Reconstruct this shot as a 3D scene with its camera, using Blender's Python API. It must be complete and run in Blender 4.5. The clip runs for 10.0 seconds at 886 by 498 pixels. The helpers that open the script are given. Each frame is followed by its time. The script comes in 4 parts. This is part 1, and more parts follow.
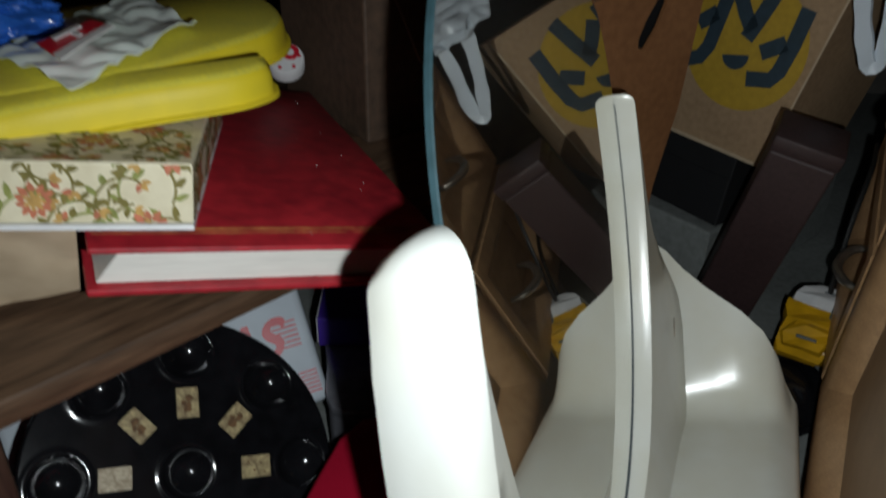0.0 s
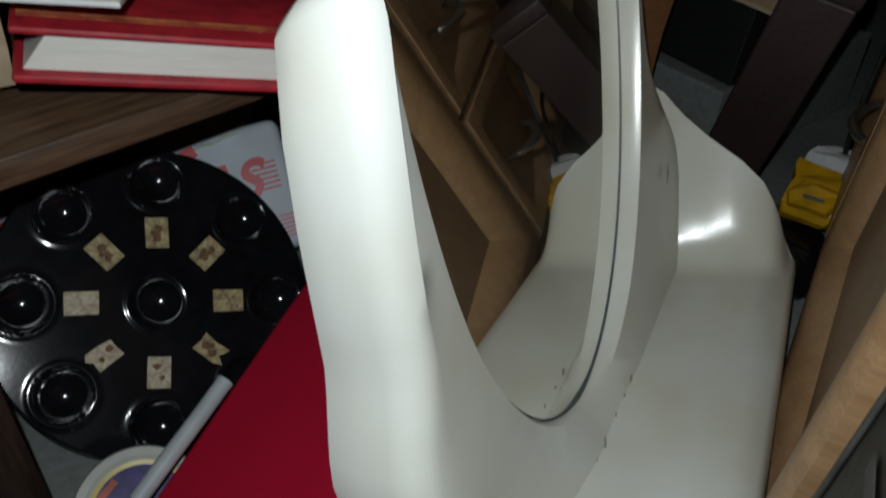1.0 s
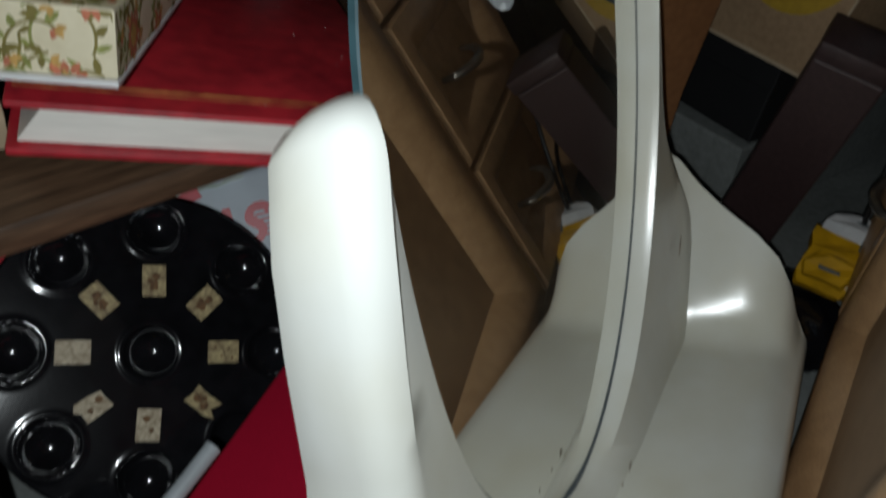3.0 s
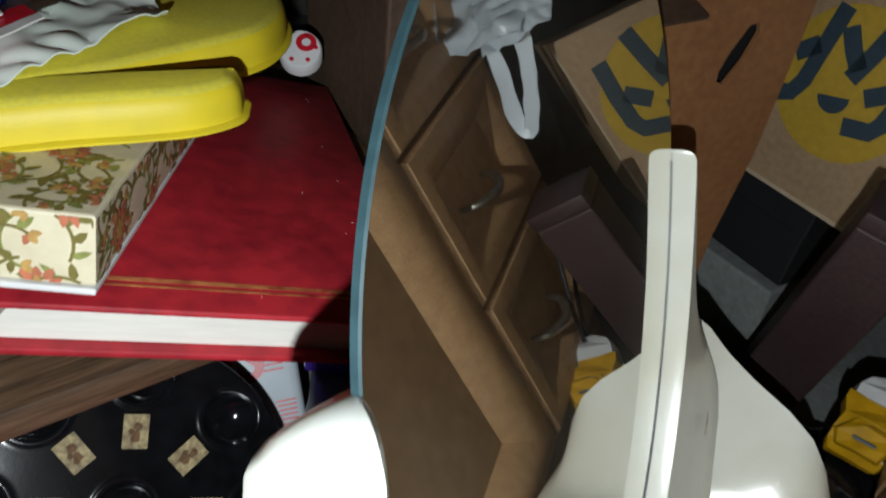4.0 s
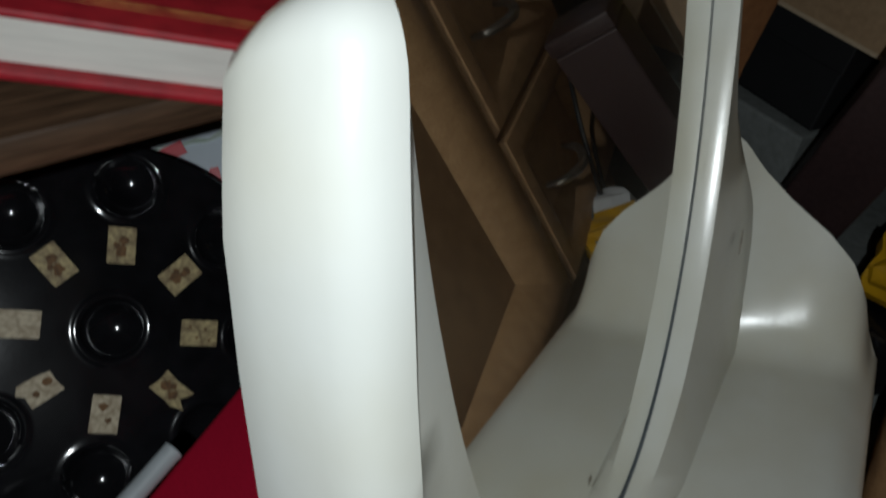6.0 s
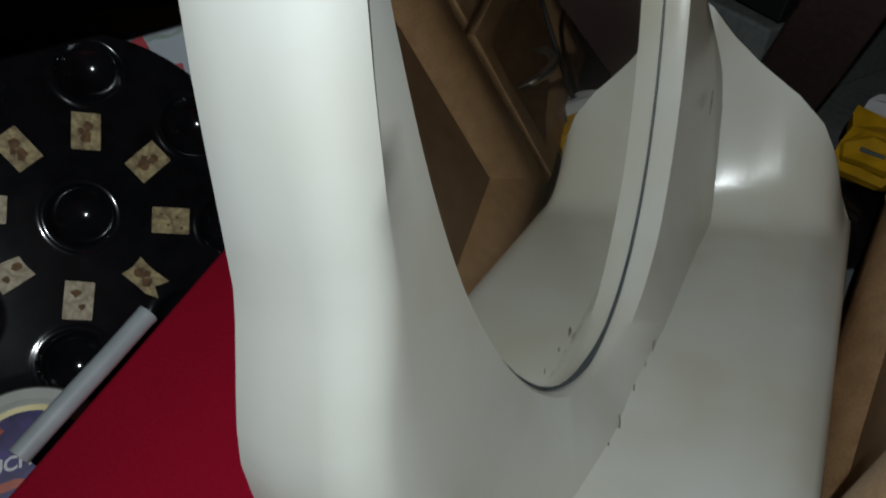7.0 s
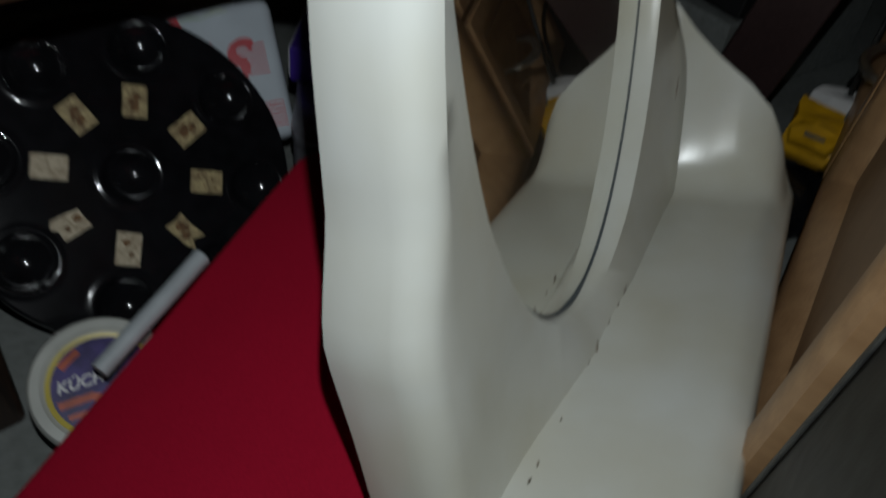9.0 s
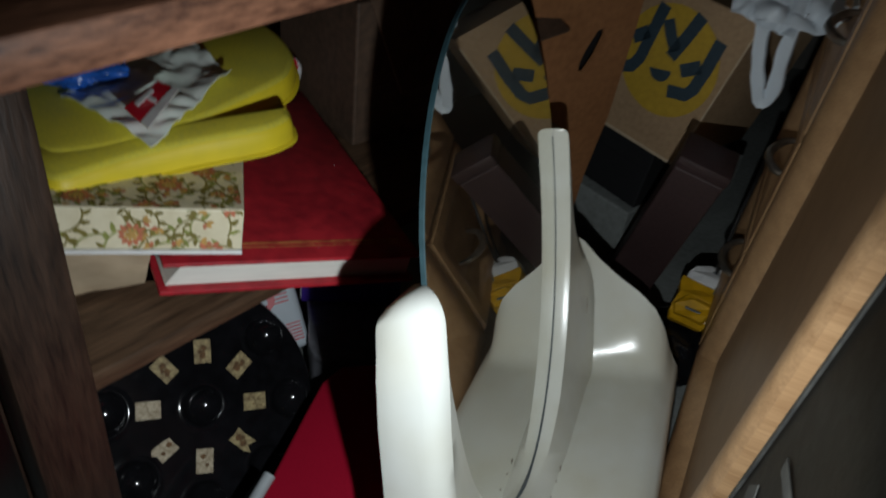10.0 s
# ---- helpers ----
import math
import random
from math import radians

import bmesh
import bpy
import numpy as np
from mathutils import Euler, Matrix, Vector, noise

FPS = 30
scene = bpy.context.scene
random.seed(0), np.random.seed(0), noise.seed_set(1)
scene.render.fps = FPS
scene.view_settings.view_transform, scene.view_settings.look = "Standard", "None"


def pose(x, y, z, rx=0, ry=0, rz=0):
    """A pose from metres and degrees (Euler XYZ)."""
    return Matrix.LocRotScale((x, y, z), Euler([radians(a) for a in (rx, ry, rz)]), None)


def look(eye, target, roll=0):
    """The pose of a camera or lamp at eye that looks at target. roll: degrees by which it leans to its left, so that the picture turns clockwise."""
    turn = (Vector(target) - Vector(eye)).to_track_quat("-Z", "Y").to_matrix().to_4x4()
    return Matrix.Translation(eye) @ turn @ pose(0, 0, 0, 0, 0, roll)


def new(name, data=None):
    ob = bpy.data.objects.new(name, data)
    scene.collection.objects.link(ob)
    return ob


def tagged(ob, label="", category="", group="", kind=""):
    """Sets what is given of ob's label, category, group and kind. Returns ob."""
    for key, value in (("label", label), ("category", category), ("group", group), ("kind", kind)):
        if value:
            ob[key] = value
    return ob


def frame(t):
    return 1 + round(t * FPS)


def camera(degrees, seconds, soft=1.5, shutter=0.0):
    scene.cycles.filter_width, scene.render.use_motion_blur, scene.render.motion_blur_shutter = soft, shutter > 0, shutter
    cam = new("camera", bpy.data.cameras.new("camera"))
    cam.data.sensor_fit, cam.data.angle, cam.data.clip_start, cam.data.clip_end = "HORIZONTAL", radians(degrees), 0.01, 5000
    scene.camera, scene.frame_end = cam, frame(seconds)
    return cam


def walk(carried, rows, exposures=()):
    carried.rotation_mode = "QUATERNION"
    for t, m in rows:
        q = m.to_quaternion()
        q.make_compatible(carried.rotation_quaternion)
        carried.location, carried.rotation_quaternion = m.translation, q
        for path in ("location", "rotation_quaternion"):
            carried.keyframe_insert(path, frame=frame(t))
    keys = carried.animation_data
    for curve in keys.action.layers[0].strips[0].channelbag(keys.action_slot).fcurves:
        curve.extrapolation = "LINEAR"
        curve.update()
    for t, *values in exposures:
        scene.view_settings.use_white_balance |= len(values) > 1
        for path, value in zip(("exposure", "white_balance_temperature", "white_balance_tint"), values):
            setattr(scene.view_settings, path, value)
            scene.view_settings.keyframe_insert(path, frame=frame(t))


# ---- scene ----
cam = camera(58.2, 10.0, soft=1.9, shutter=0.5)
PATH = [
    (0, (-0.073, 0.016, 0.722), (-0.238, 1.734, -0.288), 1.2),
    (0.5, (-0.032, 0.025, 0.679), (-0.233, 1.67, -0.44), 1.6),
    (1, (-0.017, 0.018, 0.645), (-0.237, 1.591, -0.57), 1.4),
    (1.5, (-0.004, 0.008, 0.623), (-0.228, 1.529, -0.656), 1.4),
    (2, (0.0, 0.0, 0.614), (-0.225, 1.489, -0.703), 1.4),
    (2.5, (-0.002, 0.013, 0.628), (-0.239, 1.523, -0.662), 2.2),
    (3, (-0.021, 0.072, 0.683), (-0.267, 1.642, -0.532), 3.9),
    (4.3, (-0.057, 0.207, 0.733), (-0.371, 1.849, -0.366), 7.5),
    (4.5, (-0.062, 0.225, 0.724), (-0.385, 1.864, -0.375), 8.2),
    (5, (-0.058, 0.221, 0.688), (-0.377, 1.839, -0.444), 8.6),
    (5.5, (-0.057, 0.205, 0.654), (-0.349, 1.791, -0.528), 7.8),
    (6, (-0.044, 0.163, 0.607), (-0.302, 1.702, -0.644), 7.0),
    (7.3, (-0.017, 0.106, 0.522), (-0.2, 1.604, -0.79), 5.0),
    (7.5, (-0.022, 0.102, 0.516), (-0.172, 1.577, -0.826), 5.4),
    (8, (-0.019, 0.077, 0.494), (-0.133, 1.539, -0.866), 5.6),
    (8.5, (-0.025, 0.047, 0.483), (-0.128, 1.521, -0.866), 6.5),
    (9, (-0.038, 0.01, 0.581), (-0.153, 1.522, -0.723), 8.4),
    (9.5, (-0.043, -0.062, 0.812), (-0.179, 1.497, -0.433), 8.7),
    (9.7, (-0.067, -0.075, 0.866), (-0.154, 1.499, -0.365), 8.6),
    (10, (-0.1, -0.11, 0.929), (-0.096, 1.486, -0.277), 7.4),
]
EXPOSURE = [(0, 0.25), (0.5, -0.12), (1, -0.2), (2, -0.2), (3, -0.2), (4.3, 1.1), (4.8, 1.05), (5.5, 0.55), (6, -0.4), (7.5, -0.3), (8.5, -0.35), (9, -0.6), (9.5, -0.4), (10, -0.1)]
walk(cam, [(t, look(eye, target, roll)) for t, eye, target, roll in PATH], EXPOSURE)

# ---- light: one small phone torch beside the lens, in a dark store room ----
world = bpy.data.worlds.new("world")
scene.world = world
world.use_nodes = True
world.node_tree.nodes["Background"].inputs[0].default_value = (0.6, 0.75, 1.0, 1)
world.node_tree.nodes["Background"].inputs[1].default_value = 0.012
torch = bpy.data.lights.new("torch", "SPOT")
torch.energy, torch.color, torch.shadow_soft_size = 10.2, (0.92, 1.0, 1.03), 0.005
torch.spot_size, torch.spot_blend = radians(136), 1.0
new("torch", torch).matrix_world = look((-0.036, 0.025, 0.69), (-0.122, 0.805, 0.065))


# ---- materials ----
def material(name, colour, rough=0.5, metal=0.0, scale=40.0, vary=0.12, bump=0.0, bump_scale=None, second=None,
             big=6.0, coat=0.0, stretch=(1, 1, 1), spec=0.5, trans=0.0):
    """Principled surface with variation at two scales and a fine relief."""
    mat = bpy.data.materials.new(name)
    mat.use_nodes = True
    nt = mat.node_tree
    bsdf = nt.nodes["Principled BSDF"]
    n = nt.nodes.new
    co = n("ShaderNodeTexCoord")
    mp = n("ShaderNodeMapping")
    mp.inputs["Scale"].default_value = stretch
    nt.links.new(co.outputs["Object"], mp.inputs["Vector"])
    fine, wide = n("ShaderNodeTexNoise"), n("ShaderNodeTexNoise")
    fine.inputs["Scale"].default_value, wide.inputs["Scale"].default_value = scale, big
    fine.inputs["Detail"].default_value, wide.inputs["Detail"].default_value = 5, 3
    for t in (fine, wide):
        nt.links.new(mp.outputs["Vector"], t.inputs["Vector"])
    mix = n("ShaderNodeMath")
    mix.operation = "ADD"
    half = n("ShaderNodeMath")
    half.operation = "MULTIPLY"
    half.inputs[1].default_value = 0.5
    nt.links.new(fine.outputs["Fac"], mix.inputs[0])
    nt.links.new(wide.outputs["Fac"], mix.inputs[1])
    nt.links.new(mix.outputs[0], half.inputs[0])
    ramp = n("ShaderNodeValToRGB")
    c = Vector(colour)
    lo = second if second else tuple(max(0.0, v * (1 - vary * 1.6)) for v in c)
    hi = tuple(min(1.0, v * (1 + vary)) for v in c)
    ramp.color_ramp.elements[0].position, ramp.color_ramp.elements[1].position = 0.33, 0.62
    ramp.color_ramp.elements[0].color = (*lo, 1)
    ramp.color_ramp.elements[1].color = (*hi, 1)
    nt.links.new(half.outputs[0], ramp.inputs["Fac"])
    nt.links.new(ramp.outputs["Color"], bsdf.inputs["Base Color"])
    rr = n("ShaderNodeMapRange")
    rr.inputs["To Min"].default_value, rr.inputs["To Max"].default_value = max(0.02, rough * 0.8), min(1, rough * 1.2)
    nt.links.new(wide.outputs["Fac"], rr.inputs["Value"])
    nt.links.new(rr.outputs["Result"], bsdf.inputs["Roughness"])
    bsdf.inputs["Metallic"].default_value = metal
    bsdf.inputs["Coat Weight"].default_value = coat
    bsdf.inputs["Specular IOR Level"].default_value = spec
    bsdf.inputs["Transmission Weight"].default_value = trans
    if bump:
        b = n("ShaderNodeBump")
        b.inputs["Strength"].default_value, b.inputs["Distance"].default_value = bump, 0.002
        src = fine
        if bump_scale:
            src = n("ShaderNodeTexNoise")
            src.inputs["Scale"].default_value = bump_scale
            nt.links.new(mp.outputs["Vector"], src.inputs["Vector"])
        nt.links.new(src.outputs["Fac"], b.inputs["Height"])
        nt.links.new(b.outputs["Normal"], bsdf.inputs["Normal"])
    return mat


WHITE = material("aged white plastic", (0.70, 0.715, 0.675), 0.22, scale=9, vary=0.04, second=(0.61, 0.59, 0.485), big=6, bump=0.02, bump_scale=300)
MIRROR = material("silvered glass", (0.93, 0.93, 0.89), 0.012, metal=1.0, scale=30, vary=0.01)
def hazed(mat, share, rough):
    """Adds a soft, dust-like second reflection over the sharp one, to spread torch light."""
    nt = mat.node_tree
    out = nt.nodes["Material Output"]
    film = nt.nodes.new("ShaderNodeBsdfGlossy")
    film.inputs["Color"].default_value = (0.78, 0.76, 0.72, 1)
    film.inputs["Roughness"].default_value = rough
    mix = nt.nodes.new("ShaderNodeMixShader")
    mix.inputs[0].default_value = share
    nt.links.new(nt.nodes["Principled BSDF"].outputs[0], mix.inputs[1])
    nt.links.new(film.outputs[0], mix.inputs[2])
    nt.links.new(mix.outputs[0], out.inputs["Surface"])


hazed(MIRROR, 0.10, 0.3)
GLASS_EDGE = material("cut glass edge", (0.025, 0.055, 0.065), 0.4, scale=90, vary=0.2)
BACKING = material("dark mirror backing", (0.03, 0.03, 0.03), 0.7)
GRIME = material("dark grime", (0.40, 0.36, 0.30), 0.7, scale=500, vary=0.25, second=(0.16, 0.14, 0.12), big=220)
SEAM = material("grey rubber seam", (0.10, 0.12, 0.13), 0.7)
BLACK = material("black moulded plastic", (0.008, 0.008, 0.0095), 0.11, scale=50, vary=0.3, bump=0.01, bump_scale=200)
CARD = material("yellowed paper card", (0.50, 0.40, 0.20), 0.6, scale=260, vary=0.1, second=(0.10, 0.05, 0.02), big=90)
CARD_PALE = material("pale paper card", (0.58, 0.50, 0.36), 0.6, scale=260, vary=0.1, second=(0.30, 0.22, 0.13), big=110)
CARD_INK = material("brown printed picture", (0.16, 0.08, 0.03), 0.7, scale=300, vary=0.5)
ALBUM_RED = material("red album cover", (0.42, 0.018, 0.028), 0.5, scale=60, vary=0.1, second=(0.20, 0.008, 0.016), big=9, bump=0.1, bump_scale=220)
GOLD = material("worn gold tooling", (0.50, 0.26, 0.08), 0.35, metal=0.3, scale=120, vary=0.3, second=(0.22, 0.012, 0.016), big=45)
PAGES = material("white page edges", (0.74, 0.72, 0.66), 0.4, scale=30, vary=0.06, stretch=(1, 1, 12))
FELT_RED = material("crimson cloth", (0.39, 0.006, 0.028), 0.9, scale=500, vary=0.1, big=5, bump=0.15, bump_scale=900, spec=0.1)
BLACK_TRIM = material("black trim", (0.012, 0.012, 0.013), 0.5)
YELLOW_OLIVE = material("olive yellow rubber", (0.68, 0.585, 0.05), 0.6, scale=260, vary=0.08, second=(0.56, 0.51, 0.075), big=14, bump=0.08, bump_scale=500)
YELLOW = material("yellow rubber", (0.72, 0.56, 0.02), 0.5, scale=30, vary=0.05, second=(0.62, 0.50, 0.03), big=5, bump=0.05, bump_scale=400)
DARK_WOOD = material("dark stained wood", (0.105, 0.06, 0.034), 0.45, scale=30, vary=0.2, second=(0.035, 0.02, 0.012), stretch=(1, 14, 14), big=8, bump=0.1)
DARK_WOOD_V = material("dark worn wood", (0.036, 0.02, 0.013), 0.45, scale=35, vary=0.6, second=(0.014, 0.009, 0.007), stretch=(10, 10, 1), big=10, bump=0.25)
TOP_WOOD = material("worn reddish wood", (0.36, 0.165, 0.095), 0.5, scale=60, vary=0.35, second=(0.11, 0.045, 0.028), stretch=(1, 10, 3), big=12, bump=0.3)
CHEST_WOOD = material("light brown oak veneer", (0.44, 0.265, 0.135), 0.42, scale=26, vary=0.1, second=(0.31, 0.17, 0.08), stretch=(16, 16, 1), big=3, bump=0.04)
CHEST_PANEL = material("matt brown panel", (0.24, 0.14, 0.072), 0.5, scale=40, vary=0.08, second=(0.18, 0.10, 0.05), big=4)
METAL = material("dull pewter", (0.34, 0.31, 0.27), 0.35, metal=0.9, scale=60, vary=0.2)
CARDBOARD = material("brown cardboard", (0.42, 0.28, 0.16), 0.75, scale=120, vary=0.08, second=(0.33, 0.21, 0.115), big=7, bump=0.05)
CARDBOARD_RED = material("reddish brown cardboard", (0.28, 0.125, 0.05), 0.6, scale=90, vary=0.1, second=(0.20, 0.085, 0.033), big=6, bump=0.05)
CARDBOARD_DARK = material("dark old cardboard", (0.075, 0.043, 0.026), 0.7, scale=90, vary=0.25, second=(0.04, 0.024, 0.015), big=7, bump=0.05)
PRINT_YELLOW = material("yellow print", (0.52, 0.33, 0.03), 0.7, scale=90, vary=0.1)
PRINT_BLUE = material("dark blue print", (0.03, 0.055, 0.075), 0.65, scale=90, vary=0.15)
BLACK_BOX = material("matt black card and slot shade", (0.006, 0.006, 0.007), 0.7)
MAROON = material("dark maroon leatherette", (0.040, 0.022, 0.022), 0.5, scale=160, vary=0.25, bump=0.08)
CONCRETE = material("grey concrete floor", (0.23, 0.245, 0.235), 0.8, scale=90, vary=0.12, second=(0.165, 0.175, 0.165), big=4, bump=0.15)
PLASTER = material("grey cellar plaster", (0.16, 0.15, 0.135), 0.9, scale=20, vary=0.15, bump=0.2)
BAG_WHITE = material("white plastic film", (0.62, 0.68, 0.74), 0.3, scale=20, vary=0.08, big=9)
BAG_GREY = material("greyish plastic film", (0.42, 0.48, 0.52), 0.3, scale=20, vary=0.2, big=9)
BAG_CLEAR = material("cloudy film", (0.78, 0.84, 0.80), 0.16, scale=30, vary=0.1, second=(0.58, 0.70, 0.60), big=10)
BLUE = material("bright blue wrapper", (0.02, 0.10, 0.42), 0.25, scale=40, vary=0.3)
LABEL_RED = material("red print", (0.55, 0.012, 0.03), 0.4, scale=60, vary=0.08)
LABEL_WHITE = material("white print", (0.70, 0.70, 0.70), 0.4, scale=60, vary=0.05)
PACK_YELLOW = material("yellow wrapper", (0.56, 0.30, 0.008), 0.3, scale=60, vary=0.15, big=20)
PACK_GREY = material("grey wrapper print", (0.09, 0.11, 0.12), 0.4)
PURPLE = material("purple carton", (0.06, 0.025, 0.30), 0.4)
TIN_GREY = material("grey tin", (0.32, 0.32, 0.36), 0.3, metal=0.5, scale=50, vary=0.2)
TUBE_GREY = material("pale grey tube", (0.42, 0.46, 0.48), 0.5, scale=50, vary=0.12)
LID_CLEAR = material("milky plastic lid", (0.52, 0.53, 0.49), 0.25, scale=30, vary=0.1)
LID_YELLOW = material("yellow lid ring", (0.60, 0.48, 0.08), 0.4)
LID_BLUE = material("dark violet print", (0.045, 0.03, 0.15), 0.4, scale=30, vary=0.4, big=60)
LID_ORANGE = material("orange red print", (0.50, 0.10, 0.05), 0.4, scale=50, vary=0.3)
PAPER_TAN = material("tan paper", (0.56, 0.44, 0.30), 0.8, scale=40, vary=0.06, second=(0.46, 0.34, 0.22), big=16)
FURN_DARK = material("dark brown lacquer", (0.009, 0.0065, 0.004), 0.42, scale=25, vary=0.35, stretch=(8, 8, 1), bump=0.12, spec=0.2)
STRIP_DULL = material("dull grey strip", (0.055, 0.055, 0.05), 0.5, scale=60, vary=0.4, second=(0.03, 0.03, 0.03), big=25)
CABLE = material("black cable", (0.01, 0.01, 0.01), 0.45)


FLORAL = material("cream printed paper", (0.70, 0.64, 0.47), 0.55, scale=70, vary=0.05, second=(0.60, 0.53, 0.36), big=12)
INK_OLIVE = material("olive leaf print", (0.19, 0.155, 0.035), 0.6, scale=160, vary=0.25)
INK_GREEN = material("green leaf print", (0.25, 0.27, 0.07), 0.6, scale=160, vary=0.25)
INK_ROSE = material("faded red blossom print", (0.50, 0.16, 0.085), 0.6, scale=160, vary=0.2)
INK_OCHRE = material("ochre blossom print", (0.52, 0.31, 0.09), 0.6, scale=160, vary=0.2)


# ---- mesh helpers ----
def axes(origin, a, b):
    """A frame with x along a, y near b, z across both."""
    a = Vector(a).normalized()
    c = a.cross(Vector(b)).normalized()
    b = c.cross(a)
    m = Matrix((a, b, c)).transposed().to_4x4()
    m.translation = origin
    return m


def thing(name, m, label, category, group="", kind=""):
    ob = new(name)
    ob.empty_display_size = 0.05
    ob.matrix_world = m
    return tagged(ob, label, category, group, kind)


def part(name, bm, mat, parent=None, label="", smooth=False):
    """Links a bmesh as one mesh object under a thing or a part."""
    bmesh.ops.recalc_face_normals(bm, faces=bm.faces)
    me = bpy.data.meshes.new(name)
    bm.to_mesh(me)
    bm.free()
    for one in mat if isinstance(mat, (list, tuple)) else (mat,):
        me.materials.append(one)
    if smooth:
        for p in me.polygons:
            p.use_smooth = True
        me.set_sharp_from_angle(angle=radians(38))
    ob = new(name, me)
    if parent:
        ob.parent = parent
    return tagged(ob, label) if label else ob


def block(x0, x1, y0, y1, z0, z1, bevel=0.002, seg=2, m=None):
    bm = bmesh.new()
    bmesh.ops.create_cube(bm, size=1)
    for v in bm.verts:
        v.co = Vector(((x0, x1)[v.co.x > 0], (y0, y1)[v.co.y > 0], (z0, z1)[v.co.z > 0]))
    if bevel:
        bmesh.ops.bevel(bm, geom=bm.edges[:], offset=bevel, segments=seg, affect="EDGES", profile=0.5)
    if m:
        bm.transform(m)
    return bm


def prism(outline, z0, z1, bevel=0.0, seg=2, m=None):
    """A closed outline in x, y, raised from z0 to z1."""
    bm = bmesh.new()
    low = [bm.verts.new((x, y, z0)) for x, y in outline]
    face = bm.faces.new(low)
    up = bmesh.ops.extrude_face_region(bm, geom=[face])
    bmesh.ops.translate(bm, vec=(0, 0, z1 - z0), verts=[v for v in up["geom"] if isinstance(v, bmesh.types.BMVert)])
    if bevel:
        rim = [e for e in bm.edges if abs(e.verts[0].co.z - e.verts[1].co.z) < 1e-6]
        bmesh.ops.bevel(bm, geom=rim, offset=bevel, segments=seg, affect="EDGES", profile=0.5)
    if m:
        bm.transform(m)
    return bm


def loft(rings, closed=True, caps=True):
    bm = bmesh.new()
    rows = [[bm.verts.new(p) for p in r] for r in rings]
    k = len(rows[0])
    for a, b in zip(rows, rows[1:]):
        for i in range(k if closed else k - 1):
            bm.faces.new((a[i], a[(i + 1) % k], b[(i + 1) % k], b[i]))
    if caps and closed:
        bm.faces.new(rows[0])
        bm.faces.new(rows[-1])
    return bm


def tube(path, radius, sides=8):
    path = [Vector(p) for p in path]
    rings = []
    for i, p in enumerate(path):
        way = (path[min(i + 1, len(path) - 1)] - path[max(i - 1, 0)]).normalized()
        side = way.orthogonal().normalized() if i == 0 else (rings_side - way * rings_side.dot(way)).normalized()
        rings_side = side
        other = way.cross(side)
        rad = radius[i] if isinstance(radius, (list, tuple)) else radius
        rings.append([p + rad * (math.cos(a) * side + math.sin(a) * other) for a in (2 * math.pi * j / sides for j in range(sides))])
    return loft(rings)


def smooth_path(points, steps=6):
    pts = [Vector(p) for p in points]
    out = []
    for i in range(len(pts) - 1):
        p0, p1, p2, p3 = pts[max(i - 1, 0)], pts[i], pts[i + 1], pts[min(i + 2, len(pts) - 1)]
        for j in range(steps):
            t = j / steps
            out.append(0.5 * ((2 * p1) + (p2 - p0) * t + (2 * p0 - 5 * p1 + 4 * p2 - p3) * t * t + (3 * p1 - p0 - 3 * p2 + p3) * t ** 3))
    return out + [pts[-1]]


def lathe(profile, sides=48, m=None):
    """Turns (radius, height) pairs round z."""
    bm = bmesh.new()
    rows = []
    for r, z in profile:
        if r < 1e-6:
            rows.append([bm.verts.new((0, 0, z))])
        else:
            rows.append([bm.verts.new((r * math.cos(2 * math.pi * i / sides), r * math.sin(2 * math.pi * i / sides), z)) for i in range(sides)])
    for a, b in zip(rows, rows[1:]):
        for i in range(sides):
            j = (i + 1) % sides
            if len(a) == 1 and len(b) == 1:
                continue
            if len(a) == 1:
                bm.faces.new((a[0], b[i], b[j]))
            elif len(b) == 1:
                bm.faces.new((a[i], a[j], b[0]))
            else:
                bm.faces.new((a[i], a[j], b[j], b[i]))
    if m:
        bm.transform(m)
    return bm


def lerp(table, x):
    xs = [r[0] for r in table]
    return float(np.interp(x, xs, [r[1] for r in table]))


# ---- the room ----
floor_ob = tagged(part("floor", block(-1.4, 1.4, -1.3, 2.3, -0.12, -0.012, 0), CONCRETE), "grey worn concrete store room floor", "floor", kind="structure")
for wall_name, dims in (("wall_west", (-1.5, -1.4, -1.4, 2.4)), ("wall_east", (1.4, 1.5, -1.4, 2.4)), ("wall_north", (-1.4, 1.4, 2.3, 2.4)), ("wall_south", (-1.4, 1.4, -1.4, -1.3))):
    tagged(part(wall_name, block(*dims, -0.12, 2.3, 0), PLASTER), "plain grey plastered store room wall", "wall", kind="structure")
tagged(part("ceiling", block(-1.5, 1.5, -1.4, 2.4, 2.3, 2.4, 0), PLASTER), "plain grey store room ceiling", "ceiling", kind="structure")

# ---- oval mirror in a white plastic frame with a tray ----
MF = Matrix(((0.2773, -0.2274, 0.9335, -0.0419), (0.9516, 0.1990, -0.2342, 0.0105), (-0.1325, 0.9533, 0.2716, -0.0122), (0, 0, 0, 1)))
MID, GA, GB_LOW, GB_UP, GV = 0.479, 0.226, 0.352, 0.227, 0.572
mirror = thing("wall_mirror", MF, "oval mirror in white moulded plastic frame with a tray", "mirror")


def glass_edge(a, grow=0.0):
    """Outline of the glass; a = 0 is its right side, pi/2 its top."""
    s = math.sin(a)
    return Vector((MID + (GA + grow) * math.cos(a), GV + ((GB_UP if s > 0 else GB_LOW) + grow) * s, 0))


